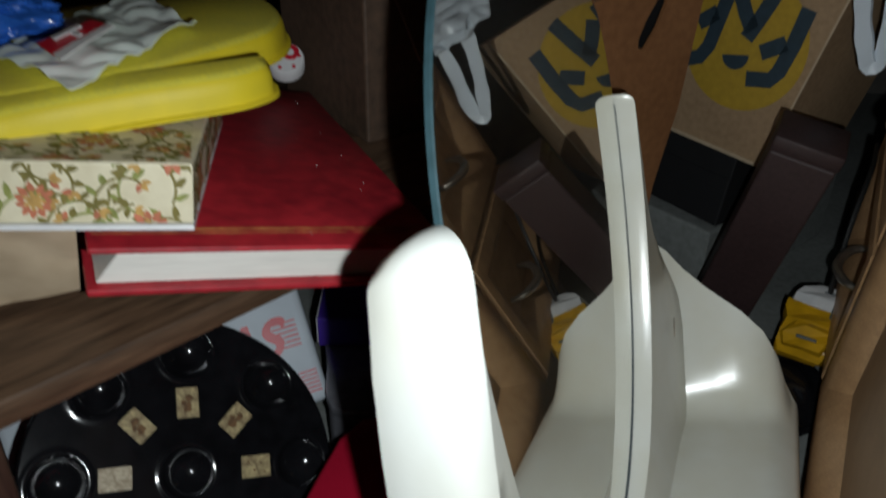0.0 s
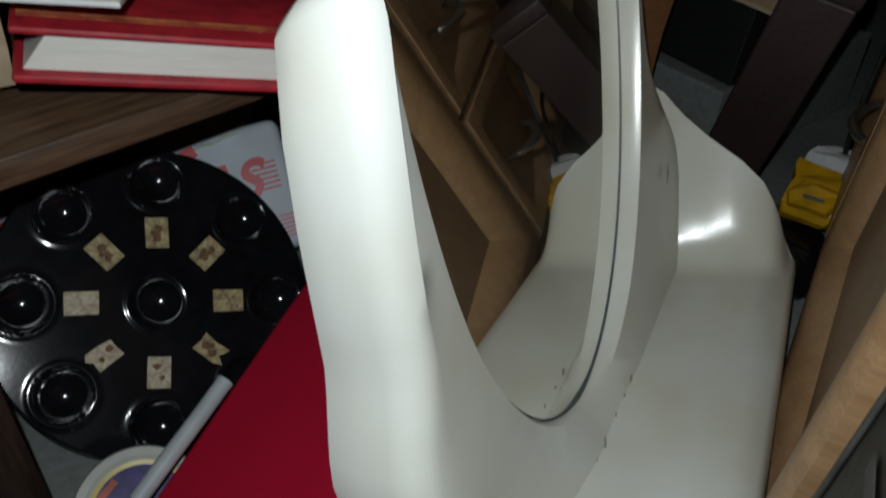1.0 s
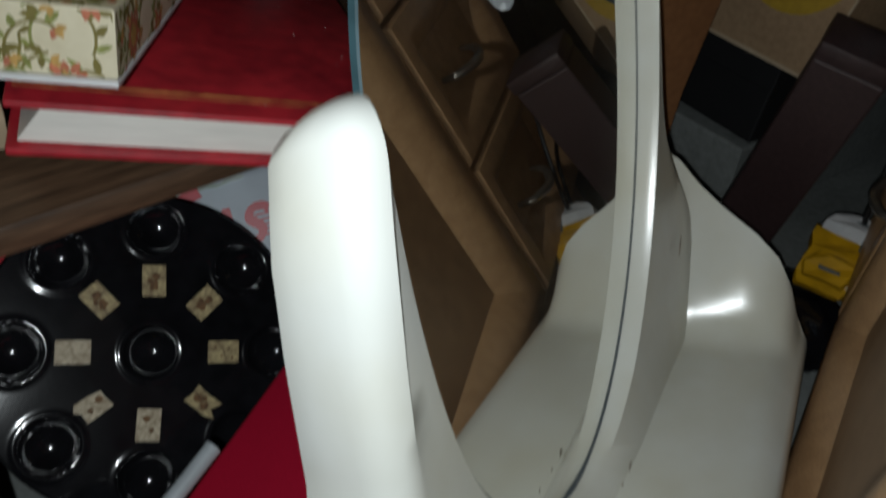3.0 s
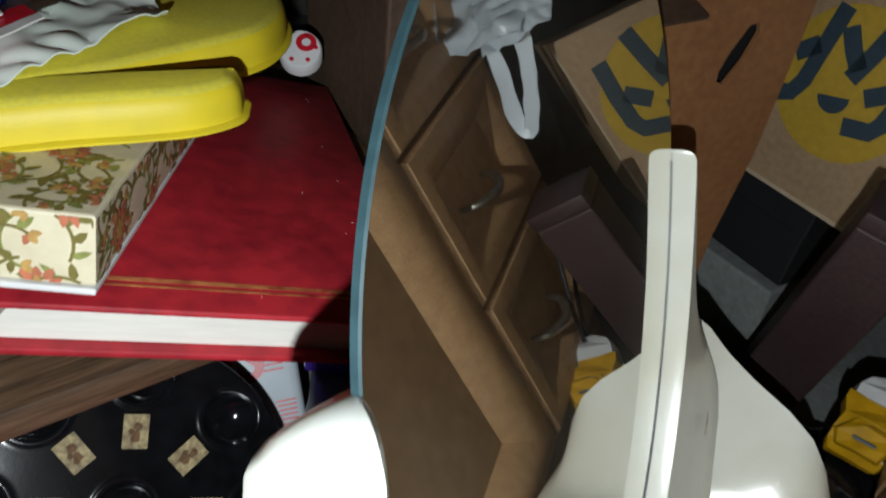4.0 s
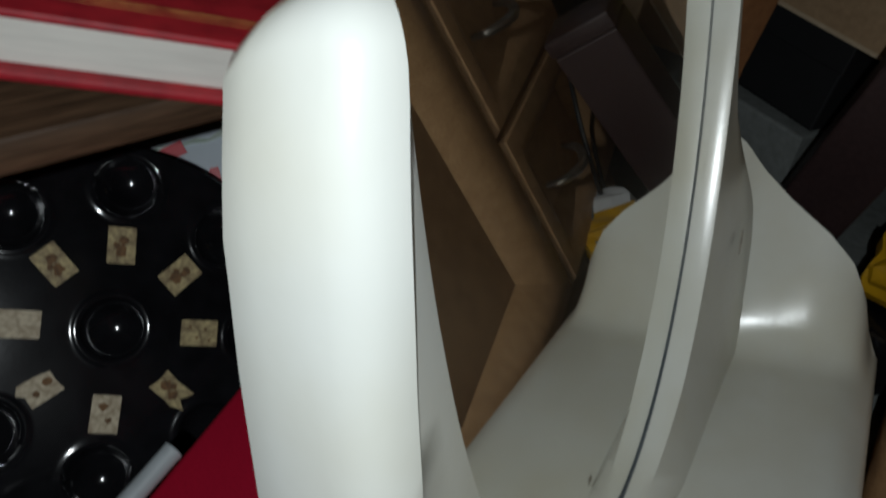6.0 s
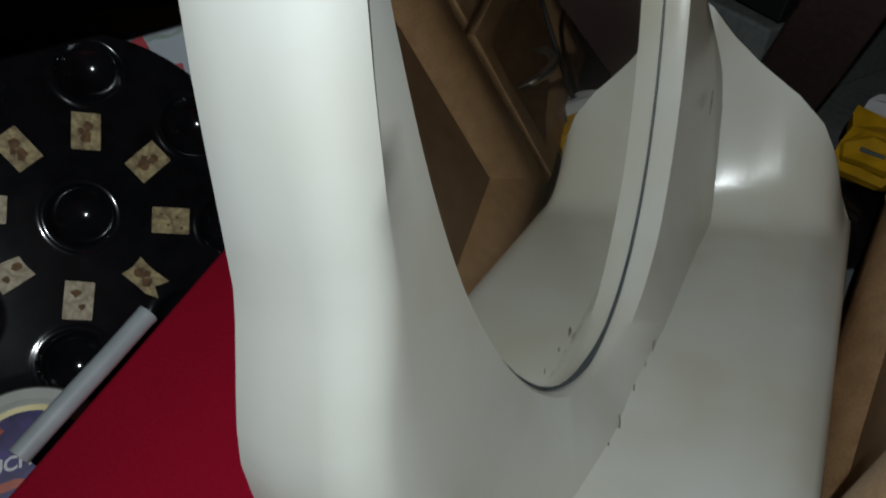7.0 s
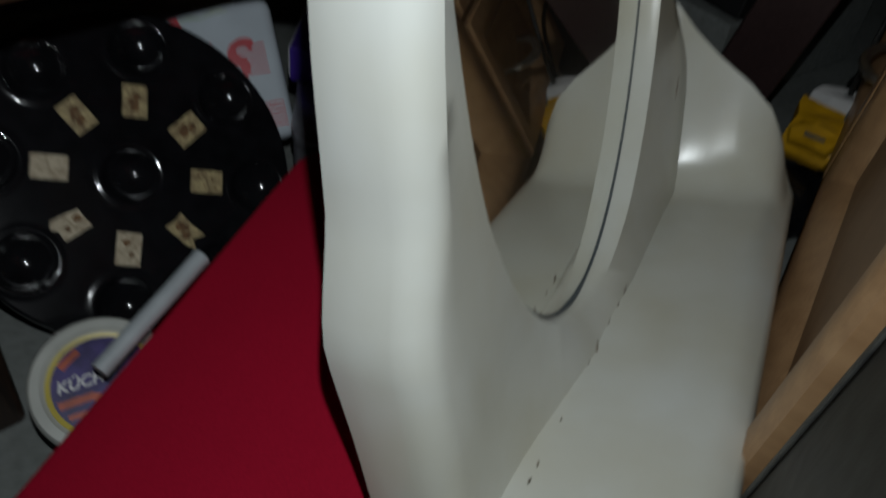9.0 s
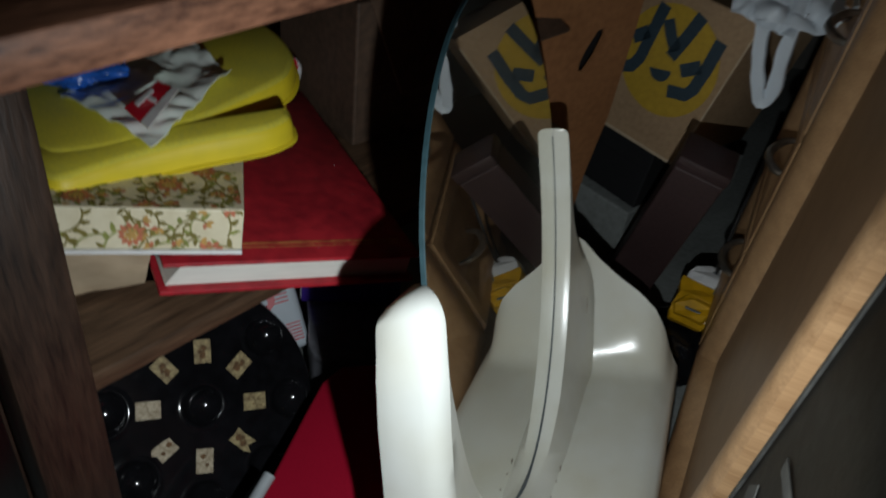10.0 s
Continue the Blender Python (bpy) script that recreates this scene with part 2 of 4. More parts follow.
def glass_pane():
    bm = bmesh.new()
    n = 128
    front = [bm.verts.new(glass_edge(2 * math.pi * i / n, -0.001)) for i in range(n)]
    rim = [bm.verts.new(glass_edge(2 * math.pi * i / n) + Vector((0, 0, -0.001))) for i in range(n)]
    back = [bm.verts.new(glass_edge(2 * math.pi * i / n) + Vector((0, 0, -0.0045))) for i in range(n)]
    bm.faces.new(front)
    for i in range(n):
        j = (i + 1) % n
        bm.faces.new((front[i], rim[i], rim[j], front[j])).material_index = 1
        bm.faces.new((rim[i], back[i], back[j], rim[j])).material_index = 1
    bm.faces.new(back[::-1]).material_index = 2
    return bm


part("glass", glass_pane(), (MIRROR, GLASS_EDGE, BACKING), mirror, "silvered oval glass with a pale blue cut edge")

FRONT_N = 0.145
TIP = math.asin((0.578 - GV) / GB_UP)


def frame_rings():
    """Cross-sections along the fork, from the near prong's tip round to the far one's."""
    rings = []
    n = 72
    near = [(0.0, (0.221, 0.582)), (0.03, (0.216, 0.562)), (0.055, (0.213, 0.538)), (0.10, (0.213, 0.48)), (0.17, (0.214, 0.40)), (0.215, (0.202, 0.355)),
            (0.235, (0.197, 0.335)), (0.295, (0.198, 0.27)), (0.345, (0.198, 0.20)), (0.38, (0.20, 0.145))]
    far = [(0.62, (0.797, 0.145)), (0.655, (0.798, 0.20)), (0.705, (0.80, 0.27)), (0.765, (0.797, 0.335)), (0.785, (0.793, 0.352)),
           (0.83, (0.76, 0.40)), (0.90, (0.726, 0.48)), (0.945, (0.72, 0.538)), (0.97, (0.716, 0.562)), (1.0, (0.713, 0.576))]
    table = near + far
    for i in range(n + 1):
        s = i / n
        a = math.pi - TIP + s * (math.pi + 2 * TIP)
        g = glass_edge(a, 0.0005)
        o = Vector((lerp([(k, p[0]) for k, p in table], s), lerp([(k, p[1]) for k, p in table], s), 0))
        out = (o - g).normalized()
        depth = lerp([(0, 0.012), (0.1, 0.010), (0.2, 0.006), (0.35, 0.006), (0.5, 0.014), (0.65, 0.018), (1, 0.02)], s)
        face = lerp([(0, 0.020), (0.055, 0.020), (0.1, 0.015), (0.17, 0.010), (0.22, 0.008), (0.28, 0.012), (0.35, 0.017), (0.40, 0.025), (0.44, 0.031), (0.5, 0.033), (0.65, 0.033), (0.76, 0.031), (0.86, 0.02), (1, 0.02)], s)
        back = lerp([(0, 0.036), (0.03, 0.036), (0.06, 0.039), (0.1, 0.045), (0.17, 0.052), (0.22, 0.055), (0.245, 0.054), (0.295, 0.046), (0.345, 0.038), (0.38, 0.034), (0.6, 0.034), (0.68, 0.055)], s)
        low = 1 if abs(s - 0.5) < 0.13 else 0
        w = (o - g).length
        z = Vector((0, 0, 1))
        full = math.sqrt(max(0.0, 1 - (abs(s - 0.5) / 0.17) ** 2))
        ring = [g - out * 0.02 - z * 0.012, g + out * 0.001 - z * 0.004, g + out * 0.0015 + z * depth * 0.55, g + out * 0.004 + z * depth,
                g + out * (0.30 * w) + z * (depth + (face - depth) * (0.32 + 0.62 * full)), g + out * (0.65 * w) + z * (depth + (face - depth) * (0.67 + 0.31 * full))]
        if low > 0:
            ring += [o - out * 0.003 + z * face, o - out * 0.002 + z * face, o - out * 0.001 + z * face, o + z * face, o - z * 0.02, o - z * 0.04, o - z * 0.055]
        else:
            soft = min(0.020, 0.55 * w)
            mid = o - out * soft + z * (face - soft)
            ring += [mid + soft * (out * math.sin(k) + z * math.cos(k)) for k in (0.1, 0.55, 1.02, 1.5)]
            ring += [o - z * (0.25 * back), o + out * 0.001 - z * (0.6 * back), o - out * 0.004 - z * back]
        ring += [g + out * min(0.02, 0.3 * w) - z * (back + 0.003), g - out * 0.03 - z * (back - 0.005)]
        # the near tip rounds down towards the back
        fade = max(0.0, 1 - s / 0.09)
        ring = [p - Vector((0, 0.023 * fade * (max(0.0, -p.z) / 0.055) ** 1.7, 0)) for p in ring]
        rings.append(ring)
    capped = []
    for tip, order in ((rings[0], 1), (rings[-1], -1)):
        mid = sum(tip, Vector()) / len(tip)
        extra = []
        for k in range(1, 7):
            a = k / 6 * math.pi / 2
            extra.append([mid + (p - mid) * max(0.04, math.cos(a)) ** (0.8 if order > 0 else 0.4) + Vector(((0.014 if order > 0 else 0) * (1 - math.cos(a)), (0.024 if order > 0 else 0.010) * math.sin(a), 0)) for p in tip])
        capped.append(extra)
    return capped[0][::-1] + rings + capped[1]


part("frame", loft(frame_rings()), WHITE, mirror, "white rounded fork-shaped plastic frame", smooth=True)


def near_lip(n):
    return lerp([(0.0, 0.235), (0.015, 0.247), (0.03, 0.244), (0.045, 0.240), (0.07, 0.238), (0.11, 0.243), (0.134, 0.232), (0.145, 0.20)], n)


def far_lip(n):
    return lerp([(0.0, 0.40), (0.02, 0.385), (0.037, 0.362), (0.063, 0.334), (0.097, 0.305), (0.118, 0.28), (0.132, 0.248), (0.141, 0.205), (0.146, 0.19)], n)


def tray_shape():
    """The tray: a shallow floor that sweeps up into both cheeks, with an outer skirt below."""
    us = [0.200, 0.203, 0.209, 0.217, 0.228, 0.242, 0.26] + [0.26 + (0.70 - 0.26) * i / 14 for i in range(1, 15)] + [0.715, 0.728, 0.74, 0.752, 0.763, 0.773, 0.782, 0.790, 0.796, 0.8]
    ns = [-0.012, 0.006, 0.018, 0.024, 0.03, 0.038, 0.048, 0.06, 0.072, 0.084, 0.096, 0.108, 0.118, 0.126, 0.132, 0.137, 0.141, 0.144, 0.1455]
    bm = bmesh.new()
    grid = []
    for u in us:
        row = []
        for n in ns:
            slide = min(1.0, max(0.0, (n - 0.02) / 0.05))
            wide = 0.795 + 0.005 * slide
            base = 0.20 - 0.012 * max(0, (n - 0.12) / 0.0255) ** 2
            if n < 0.034:
                base += 0.002 * min(1.0, (0.034 - n) / 0.016) ** 2
            k_near = max(0.0, 1 - (u - 0.2) / 0.034) ** 1.5
            k_far = max(0.0, 1 - (0.8 - u) / 0.068) ** 2
            v = base + k_near * max(0, near_lip(n) - 0.20) + k_far * max(0, far_lip(n) - 0.20)
            row.append(bm.verts.new((u if u < 0.7 else 0.7 + (u - 0.7) * (wide - 0.7) / 0.1, v, n)))
        grid.append(row)
    for a, b in zip(grid, grid[1:]):
        for i in range(len(ns) - 1):
            bm.faces.new((a[i], a[i + 1], b[i + 1], b[i]))
    edge = [r[-1] for r in grid]
    border = [v for v in grid[0]] + edge[1:] + [v for v in grid[-1][::-1]][1:]
    rows = [border]
    for drop, shift in ((0.004, 0.003), (0.02, 0.004), (0.05, 0.001)):
        new_row = []
        for v in border:
            u, vv, n = v.co
            du = -0.0004 if u < 0.21 else (shift if u > 0.79 else 0)
            new_row.append(bm.verts.new((u + du, min(vv, max(vv - drop, 0.14)) if drop < 0.05 else 0.145, n + (shift if n > 0.14 else 0))))
        rows.append(new_row)
    for a, b in zip(rows, rows[1:]):
        for i in range(len(a) - 1):
            bm.faces.new((a[i], a[i + 1], b[i + 1], b[i]))
    low = rows[-1]
    bm.faces.new(low)
    return bm


part("tray", tray_shape(), WHITE, mirror, "white curved plastic tray with stained creases", smooth=True)
seam_run = [glass_edge(math.pi - TIP + (i / 60) * (math.pi + 2 * TIP), 0.0) + Vector((0, 0, 0.0006)) for i in range(61)]
part("seam", tube(seam_run, [0.0003 + 0.0006 * max(0, 1 - abs(i - 34) / 22) + 0.0011 * max(0, 1 - abs(i - 28) / 4) for i in range(61)], 6), SEAM, mirror, "thin dark grimy joint round the glass")


def smudge(u, v, n, r, flat, turn=0.0, seed=0):
    rng = random.Random(seed)
    m = 11
    pts = [(r * (1 + 0.5 * rng.uniform(-1, 1)) * math.cos(2 * math.pi * i / m), flat * r * (1 + 0.5 * rng.uniform(-1, 1)) * math.sin(2 * math.pi * i / m)) for i in range(m)]
    pts = [(0.75 * x, 0.75 * y) for x, y in pts]
    return prism(pts, 0.0, 0.0006, 0, 1, pose(u, v, n, 0, 0, turn))


for k, (u, v, n, r, flat) in enumerate(((0.728, 0.320, 0.030, 0.011, 0.4), (0.786, 0.205, 0.0325, 0.013, 0.7), (0.76, 0.204, 0.0325, 0.012, 0.5), (0.514, 0.207, 0.0312, 0.005, 0.8), (0.49, 0.206, 0.0312, 0.003, 0.8), (0.46, 0.207, 0.0312, 0.0025, 0.6),
                                        (0.423, 0.206, 0.0312, 0.006, 0.6), (0.40, 0.207, 0.0312, 0.002, 0.7), (0.333, 0.206, 0.0305, 0.0025, 0.7), (0.286, 0.207, 0.030, 0.003, 0.8), (0.271, 0.206, 0.0295, 0.004, 0.5), (0.243, 0.207, 0.0295, 0.004, 0.5))):
    part("stain", smudge(u, v, n, r, flat, 60 if k == 0 else 15 * k, k), GRIME, mirror, "small dark grime spot")

# ---- chest of drawers with a door ----
CH, CG, CN = Vector((0.3429, 0.9262, 0.1566)), Vector((-0.0212, -0.1591, 0.987)), Vector((-0.9391, 0.3418, 0.0349))
CM = Matrix((CH, CG, CN)).transposed().to_4x4()
CM.translation = (0.3035, 0.7418, 0.1543)
chest = thing("chest_of_drawers", CM, "light brown wooden chest with framed door and two drawers", "chest of drawers")


def framed_front(x0, x1, y0, y1, rail, z=0.0, depth=0.02):
    """A raised frame of four mitred, sloping rails round a sunk panel; returns rails and panel."""
    rails = []
    o = [(x0, y0), (x1, y0), (x1, y1), (x0, y1)]
    i = [(x0 + rail, y0 + rail), (x1 - rail, y0 + rail), (x1 - rail, y1 - rail), (x0 + rail, y1 - rail)]
    for k in range(4):
        j = (k + 1) % 4

        def section(p, q):
            p, q = Vector((*p, 0)), Vector((*q, 0))
            d = q - p
            return [p + Vector((0, 0, z - depth)), p + d * 0.0 + Vector((0, 0, z + 0.006)), p + d * 0.08 + Vector((0, 0, z + 0.011)), p + d * 0.4 + Vector((0, 0, z + 0.012)),
                    p + d * 0.62 + Vector((0, 0, z + 0.008)), p + d * 0.94 + Vector((0, 0, z - 0.009)), q + Vector((0, 0, z - 0.012)), q + Vector((0, 0, z - depth))]
        rails.append(loft([section(o[k], i[k]), section(o[j], i[j])]))
    panel = block(x0 + rail - 0.002, x1 - rail + 0.002, y0 + rail - 0.002, y1 - rail + 0.002, z - depth, z - 0.012, 0)
    return rails, panel


def handle_bm(x, y, z):
    path = smooth_path([(x - 0.046, y, z - 0.012), (x - 0.036, y - 0.003, z + 0.012), (x, y - 0.006, z + 0.026), (x + 0.036, y - 0.003, z + 0.012), (x + 0.046, y, z - 0.012)], 5)
    return tube(path, [0.0035 + 0.003 * math.sin(math.pi * i / (len(path) - 1)) for i in range(len(path))], 8)


part("carcass", block(-0.41, 0.40, -0.16, 0.80, -0.34, -0.021, 0.003), CHEST_PANEL, chest)
door = part("door", block(-0.415, 0.074, -0.082, 0.72, -0.021, -0.0195, 0), CHEST_PANEL, chest, "framed cabinet door with flat brown panel")
rails, panel = framed_front(-0.415, 0.074, -0.082, 0.72, 0.078)
for bm in rails:
    part("rail", bm, CHEST_WOOD, door, smooth=True)
part("panel", panel, CHEST_PANEL, door)
for y0, y1 in ((-0.082, 0.126), (0.132, 0.332), (0.338, 0.54)):
    drawer = part("drawer", block(0.081, 0.385, y0, y1, -0.021, -0.0195, 0), CHEST_PANEL, chest, "framed wooden drawer front")
    rails, panel = framed_front(0.081, 0.385, y0, y1, 0.062)
    for bm in rails:
        part("rail", bm, CHEST_WOOD, drawer, smooth=True)
    part("panel", panel, CHEST_WOOD, drawer)
    part("handle", handle_bm(0.215, (y0 + y1) / 2 - 0.015, 0.0), METAL, drawer, "curved pewter handle", smooth=True)
part("plinth", block(-0.43, 0.39, -0.16, -0.09, -0.33, -0.04, 0.002), FURN_DARK, chest)

# ---- shelf unit ----
SHELF = Matrix(((0.613, -0.790, 0, -0.398), (0.790, 0.613, 0, 0.374), (0, 0, 1, 0), (0, 0, 0, 1)))
shelf = thing("shelf_unit", SHELF, "dark stained wooden shelf unit with worn edges", "shelf")
part("shelf_board", block(-0.02, 0.75, 0.0, 0.42, 0.348, 0.371, 0.003), DARK_WOOD, shelf, "dark brown grained shelf board", smooth=True)
part("front_post", block(-0.068, 0.0, -0.004, 0.045, -0.012, 0.66, 0.006), DARK_WOOD_V, shelf, "dark worn wooden post", smooth=True)
part("back_post", block(-0.068, 0.0, 0.37, 0.42, -0.012, 0.66, 0.004), DARK_WOOD_V, shelf)
part("end_post", block(0.70, 0.75, 0.37, 0.42, -0.012, 0.66, 0.004), DARK_WOOD_V, shelf)
part("top_board", block(-0.07, 0.75, -0.012, 0.42, 0.66, 0.70, 0.005), TOP_WOOD, shelf, "worn reddish brown top board", smooth=True)
part("side_board", block(-0.072, -0.062, 0.04, 0.38, 0.05, 0.66, 0.001), DARK_WOOD_V, shelf)

# ---- red album ----
AL = axes((-0.374, 0.437, 0.4165), (0.841, 0.501, -0.204), (-0.52, 0.854, 0.0))
album = thing("photo_album", AL, "thick red leather photo album lying on the shelf", "album")
part("cover", block(0.016, 0.29, -0.004, 0.40, 0.033, 0.038, 0.002), ALBUM_RED, album, "red scuffed front cover", smooth=True)
part("back_cover", block(0.016, 0.29, -0.004, 0.40, 0.0, 0.006, 0.002), ALBUM_RED, album, smooth=True)
pages = block(0.022, 0.284, 0.004, 0.39, 0.0065, 0.0325, 0.001)
for v in pages.verts:
    if v.co.x < 0.1:
        v.co.x += 0.6 * (v.co.z - 0.0065)
part("page_block", pages, PAGES, album, "block of white album pages with a slanted end")
part("spine", block(0.014, 0.29, 0.39, 0.402, 0.002, 0.036, 0.004), ALBUM_RED, album, smooth=True)
for y0 in (0.018, 0.0235, 0.026):
    part("gold_line", block(0.02, 0.275, y0, y0 + (0.0008 if y0 > 0.025 else 0.0014), 0.038, 0.0383, 0), GOLD, album, "worn broken gold line")

specks = bmesh.new()
for k in range(16):
    bmesh.ops.create_icosphere(specks, subdivisions=1, radius=random.uniform(0.0002, 0.0005), matrix=Matrix.Translation((random.uniform(0.05, 0.28), random.uniform(0.01, 0.36), 0.0384)))
tagged(part("dust", specks, LABEL_WHITE, album, "pale dust specks"), "pale dust specks", kind="stuff")

# ---- floral box ----
fbox = thing("floral_box", axes((-0.284, 0.463, 0.461), (0.96, 0.36, -0.12), (-0.3, 0.94, -0.1)), "cream cardboard box with floral print, lying on red album", "box")
part("box_body", prism([(-0.24, 0.0), (0.0, 0.0), (0.0235, 0.27), (-0.2165, 0.27)], 0.004, 0.046, 0.002), FLORAL, fbox)
part("box_base", prism([(-0.24, -0.0025), (0.0005, -0.0025), (0.0235, 0.265), (-0.2165, 0.265)], 0.0, 0.0038, 0.001), LABEL_WHITE, fbox, "white cardboard base rim")


def floral_print(m, w, h, seed):
    """Printed sprays on a w by h face: scrolling stems with leaves, and petalled blossoms."""
    rng = random.Random(seed)
    inks = [bmesh.new() for _ in range(4)]

    def patch(ink, pts, layer):
        mid = sum(pts, Vector()) / len(pts)
        if 0.001 < mid.x < w - 0.001 and 0.001 < mid.y < h - 0.001:
            pts = [Vector((min(max(p.x, 0.001), w - 0.001), min(max(p.y, 0.001), h - 0.001), 0)) for p in pts]
            inks[ink].faces.new([inks[ink].verts.new(m @ Vector((p.x, p.y, 0.0002 * layer + 0.00004 * rng.random()))) for p in pts])

    def leaf(ink, at, ang, long, broad, layer=2):
        d, q = Vector((math.cos(ang), math.sin(ang), 0)), Vector((-math.sin(ang), math.cos(ang), 0))
        patch(ink, [at, at + d * long * 0.3 + q * broad, at + d * long * 0.7 + q * broad * 0.8, at + d * long, at + d * long * 0.7 - q * broad * 0.7, at + d * long * 0.3 - q * broad], layer)

    def blossom(at, r):
        for k in range(11):
            leaf(2, at + Vector((math.cos(k * 0.571), math.sin(k * 0.571), 0)) * r * 0.35, k * 0.571 + rng.uniform(-0.15, 0.15), r * rng.uniform(0.5, 0.68), r * 0.17, 3)
        for k in range(7):
            leaf(3, at, k * 0.9, r * 0.55, r * 0.13, 4)
    step = 0.0205
    for i in range(int(w / step) + 2):
        for j in range(int(h / step) + 2):
            p = Vector((i * step + rng.uniform(-0.008, 0.008), j * step + rng.uniform(-0.008, 0.008), 0))
            if (i + 3 * j + seed) % 7 == 0:
                blossom(p, rng.uniform(0.011, 0.018))
                continue
            turn, ang, wind = rng.choice((-1, 1)), rng.uniform(0, 6.28), 0.12
            ink, at = rng.choice((0, 0, 1)), p
            for k in range(15):
                d = Vector((math.cos(ang), math.sin(ang), 0))
                q = Vector((-d.y, d.x, 0)) * 0.0009
                nxt = at + d * 0.003
                patch(ink, [at + q, at - q, nxt - q, nxt + q], 1)
                if k % 3 == 1:
                    leaf(rng.choice((0, 0, 1)), at, ang - turn * rng.uniform(0.7, 1.2), rng.uniform(0.007, 0.012), rng.uniform(0.0018, 0.0028))
                at, ang, wind = nxt, ang + turn * wind, wind * 1.045
            for k in range(3):
                leaf(3 if k else 2, at, ang + k - 1.0, 0.007, 0.0022, 3)
    for bm, ink in zip(inks, (INK_OLIVE, INK_GREEN, INK_ROSE, INK_OCHRE)):
        tagged(part("floral_print", bm, ink, fbox), kind="stuff")


floral_print(axes((-0.24, -0.0001, 0.004), (1, 0, 0), (0, 0, 1)), 0.24, 0.042, 4)
floral_print(axes((0.0002, 0.0, 0.004), (0.087, 1, 0), (0, 0, 1)), 0.27, 0.042, 9)
floral_print(axes((-0.24, 0.0, 0.0461), (1, 0, 0), (0, 1, 0)), 0.24, 0.27, 6)

# ---- yellow mitts ----
YM = pose(0, 0, 0.505)


def cushion(shape, z0, height):
    """A moulded rubber body over an outline: thin flange at the base, upright wall, rounded shoulder, flat top in the
    second material.
    """
    k = len(shape)
    pts = [Vector((*p, 0)) for p in shape]
    area = sum(pts[i].x * pts[(i + 1) % k].y - pts[(i + 1) % k].x * pts[i].y for i in range(k))
    outs = []
    for i in range(k):
        d = (pts[(i + 1) % k] - pts[i - 1]).normalized()
        outs.append(Vector((d.y, -d.x, 0)) * (1 if area > 0 else -1))
    rings = [[p + n * off + Vector((0, 0, z0 + z)) for p, n in zip(pts, outs)]
             for off, z in ((0.003, 0.0), (0.0045, 0.001), (0.0045, 0.0024), (0.003, 0.0034), (0.0004, 0.004), (0.0, 0.45 * height), (-0.0012, 0.68 * height), (-0.004, 0.86 * height), (-0.0072, 0.95 * height), (-0.0105, height))]
    bm = loft(rings)
    for f in bm.faces:
        if all(v.co.z > z0 + 0.84 * height for v in f.verts):
            f.material_index = 1
    return bm


def outline(points, steps=5):
    pts = [Vector((*p, 0)) for p in points]
    full = smooth_path([pts[-1]] + pts + [pts[0], pts[1]], steps)
    return [(p.x, p.y) for p in full[steps:-steps - 1]]


mitts = thing("oven_mitt", YM, "bright yellow two-lobed rubber mitt lying on the floral box", "oven mitt")
part("thumb_side", cushion(outline([(-0.271, 0.617), (-0.267, 0.600), (-0.279, 0.577), (-0.301, 0.558), (-0.345, 0.527), (-0.387, 0.490), (-0.411, 0.462), (-0.435, 0.44), (-0.47, 0.46), (-0.475, 0.50), (-0.44, 0.53), (-0.395, 0.553), (-0.34, 0.588), (-0.30, 0.616), (-0.278, 0.627)]), 0.0, 0.029), (YELLOW, YELLOW_OLIVE), mitts, "thumb of the mitt", smooth=True)
part("hand_side", cushion(outline([(-0.290, 0.70), (-0.298, 0.668), (-0.318, 0.630), (-0.347, 0.575), (-0.385, 0.525), (-0.43, 0.485), (-0.47, 0.48), (-0.53, 0.55), (-0.56, 0.63), (-0.53, 0.70), (-0.46, 0.775), (-0.385, 0.826), (-0.352, 0.826), (-0.318, 0.79), (-0.296, 0.745)]), 0.0012, 0.0295), (YELLOW, YELLOW_OLIVE), mitts, "broad hand side of the mitt", smooth=True)
part("cuff", cushion(outline([(-0.425, 0.435), (-0.445, 0.405), (-0.475, 0.40), (-0.505, 0.44), (-0.51, 0.50), (-0.47, 0.51), (-0.44, 0.48)]), 0.0, 0.012), (YELLOW, YELLOW_OLIVE), mitts, "flattened cuff of the mitt", smooth=True)

# ---- board game bowl ----
DN = Vector((0.543, -0.52, 0.659)).normalized()
DX = Vector((0.112, 0.072, -0.041)).normalized()
DC = Vector((-0.3801, 0.5683, 0.1145))
DM = axes(DC, DX, DN.cross(DX))
board = thing("game_board", DM, "round black plastic game board with nine cups and cards", "game board")


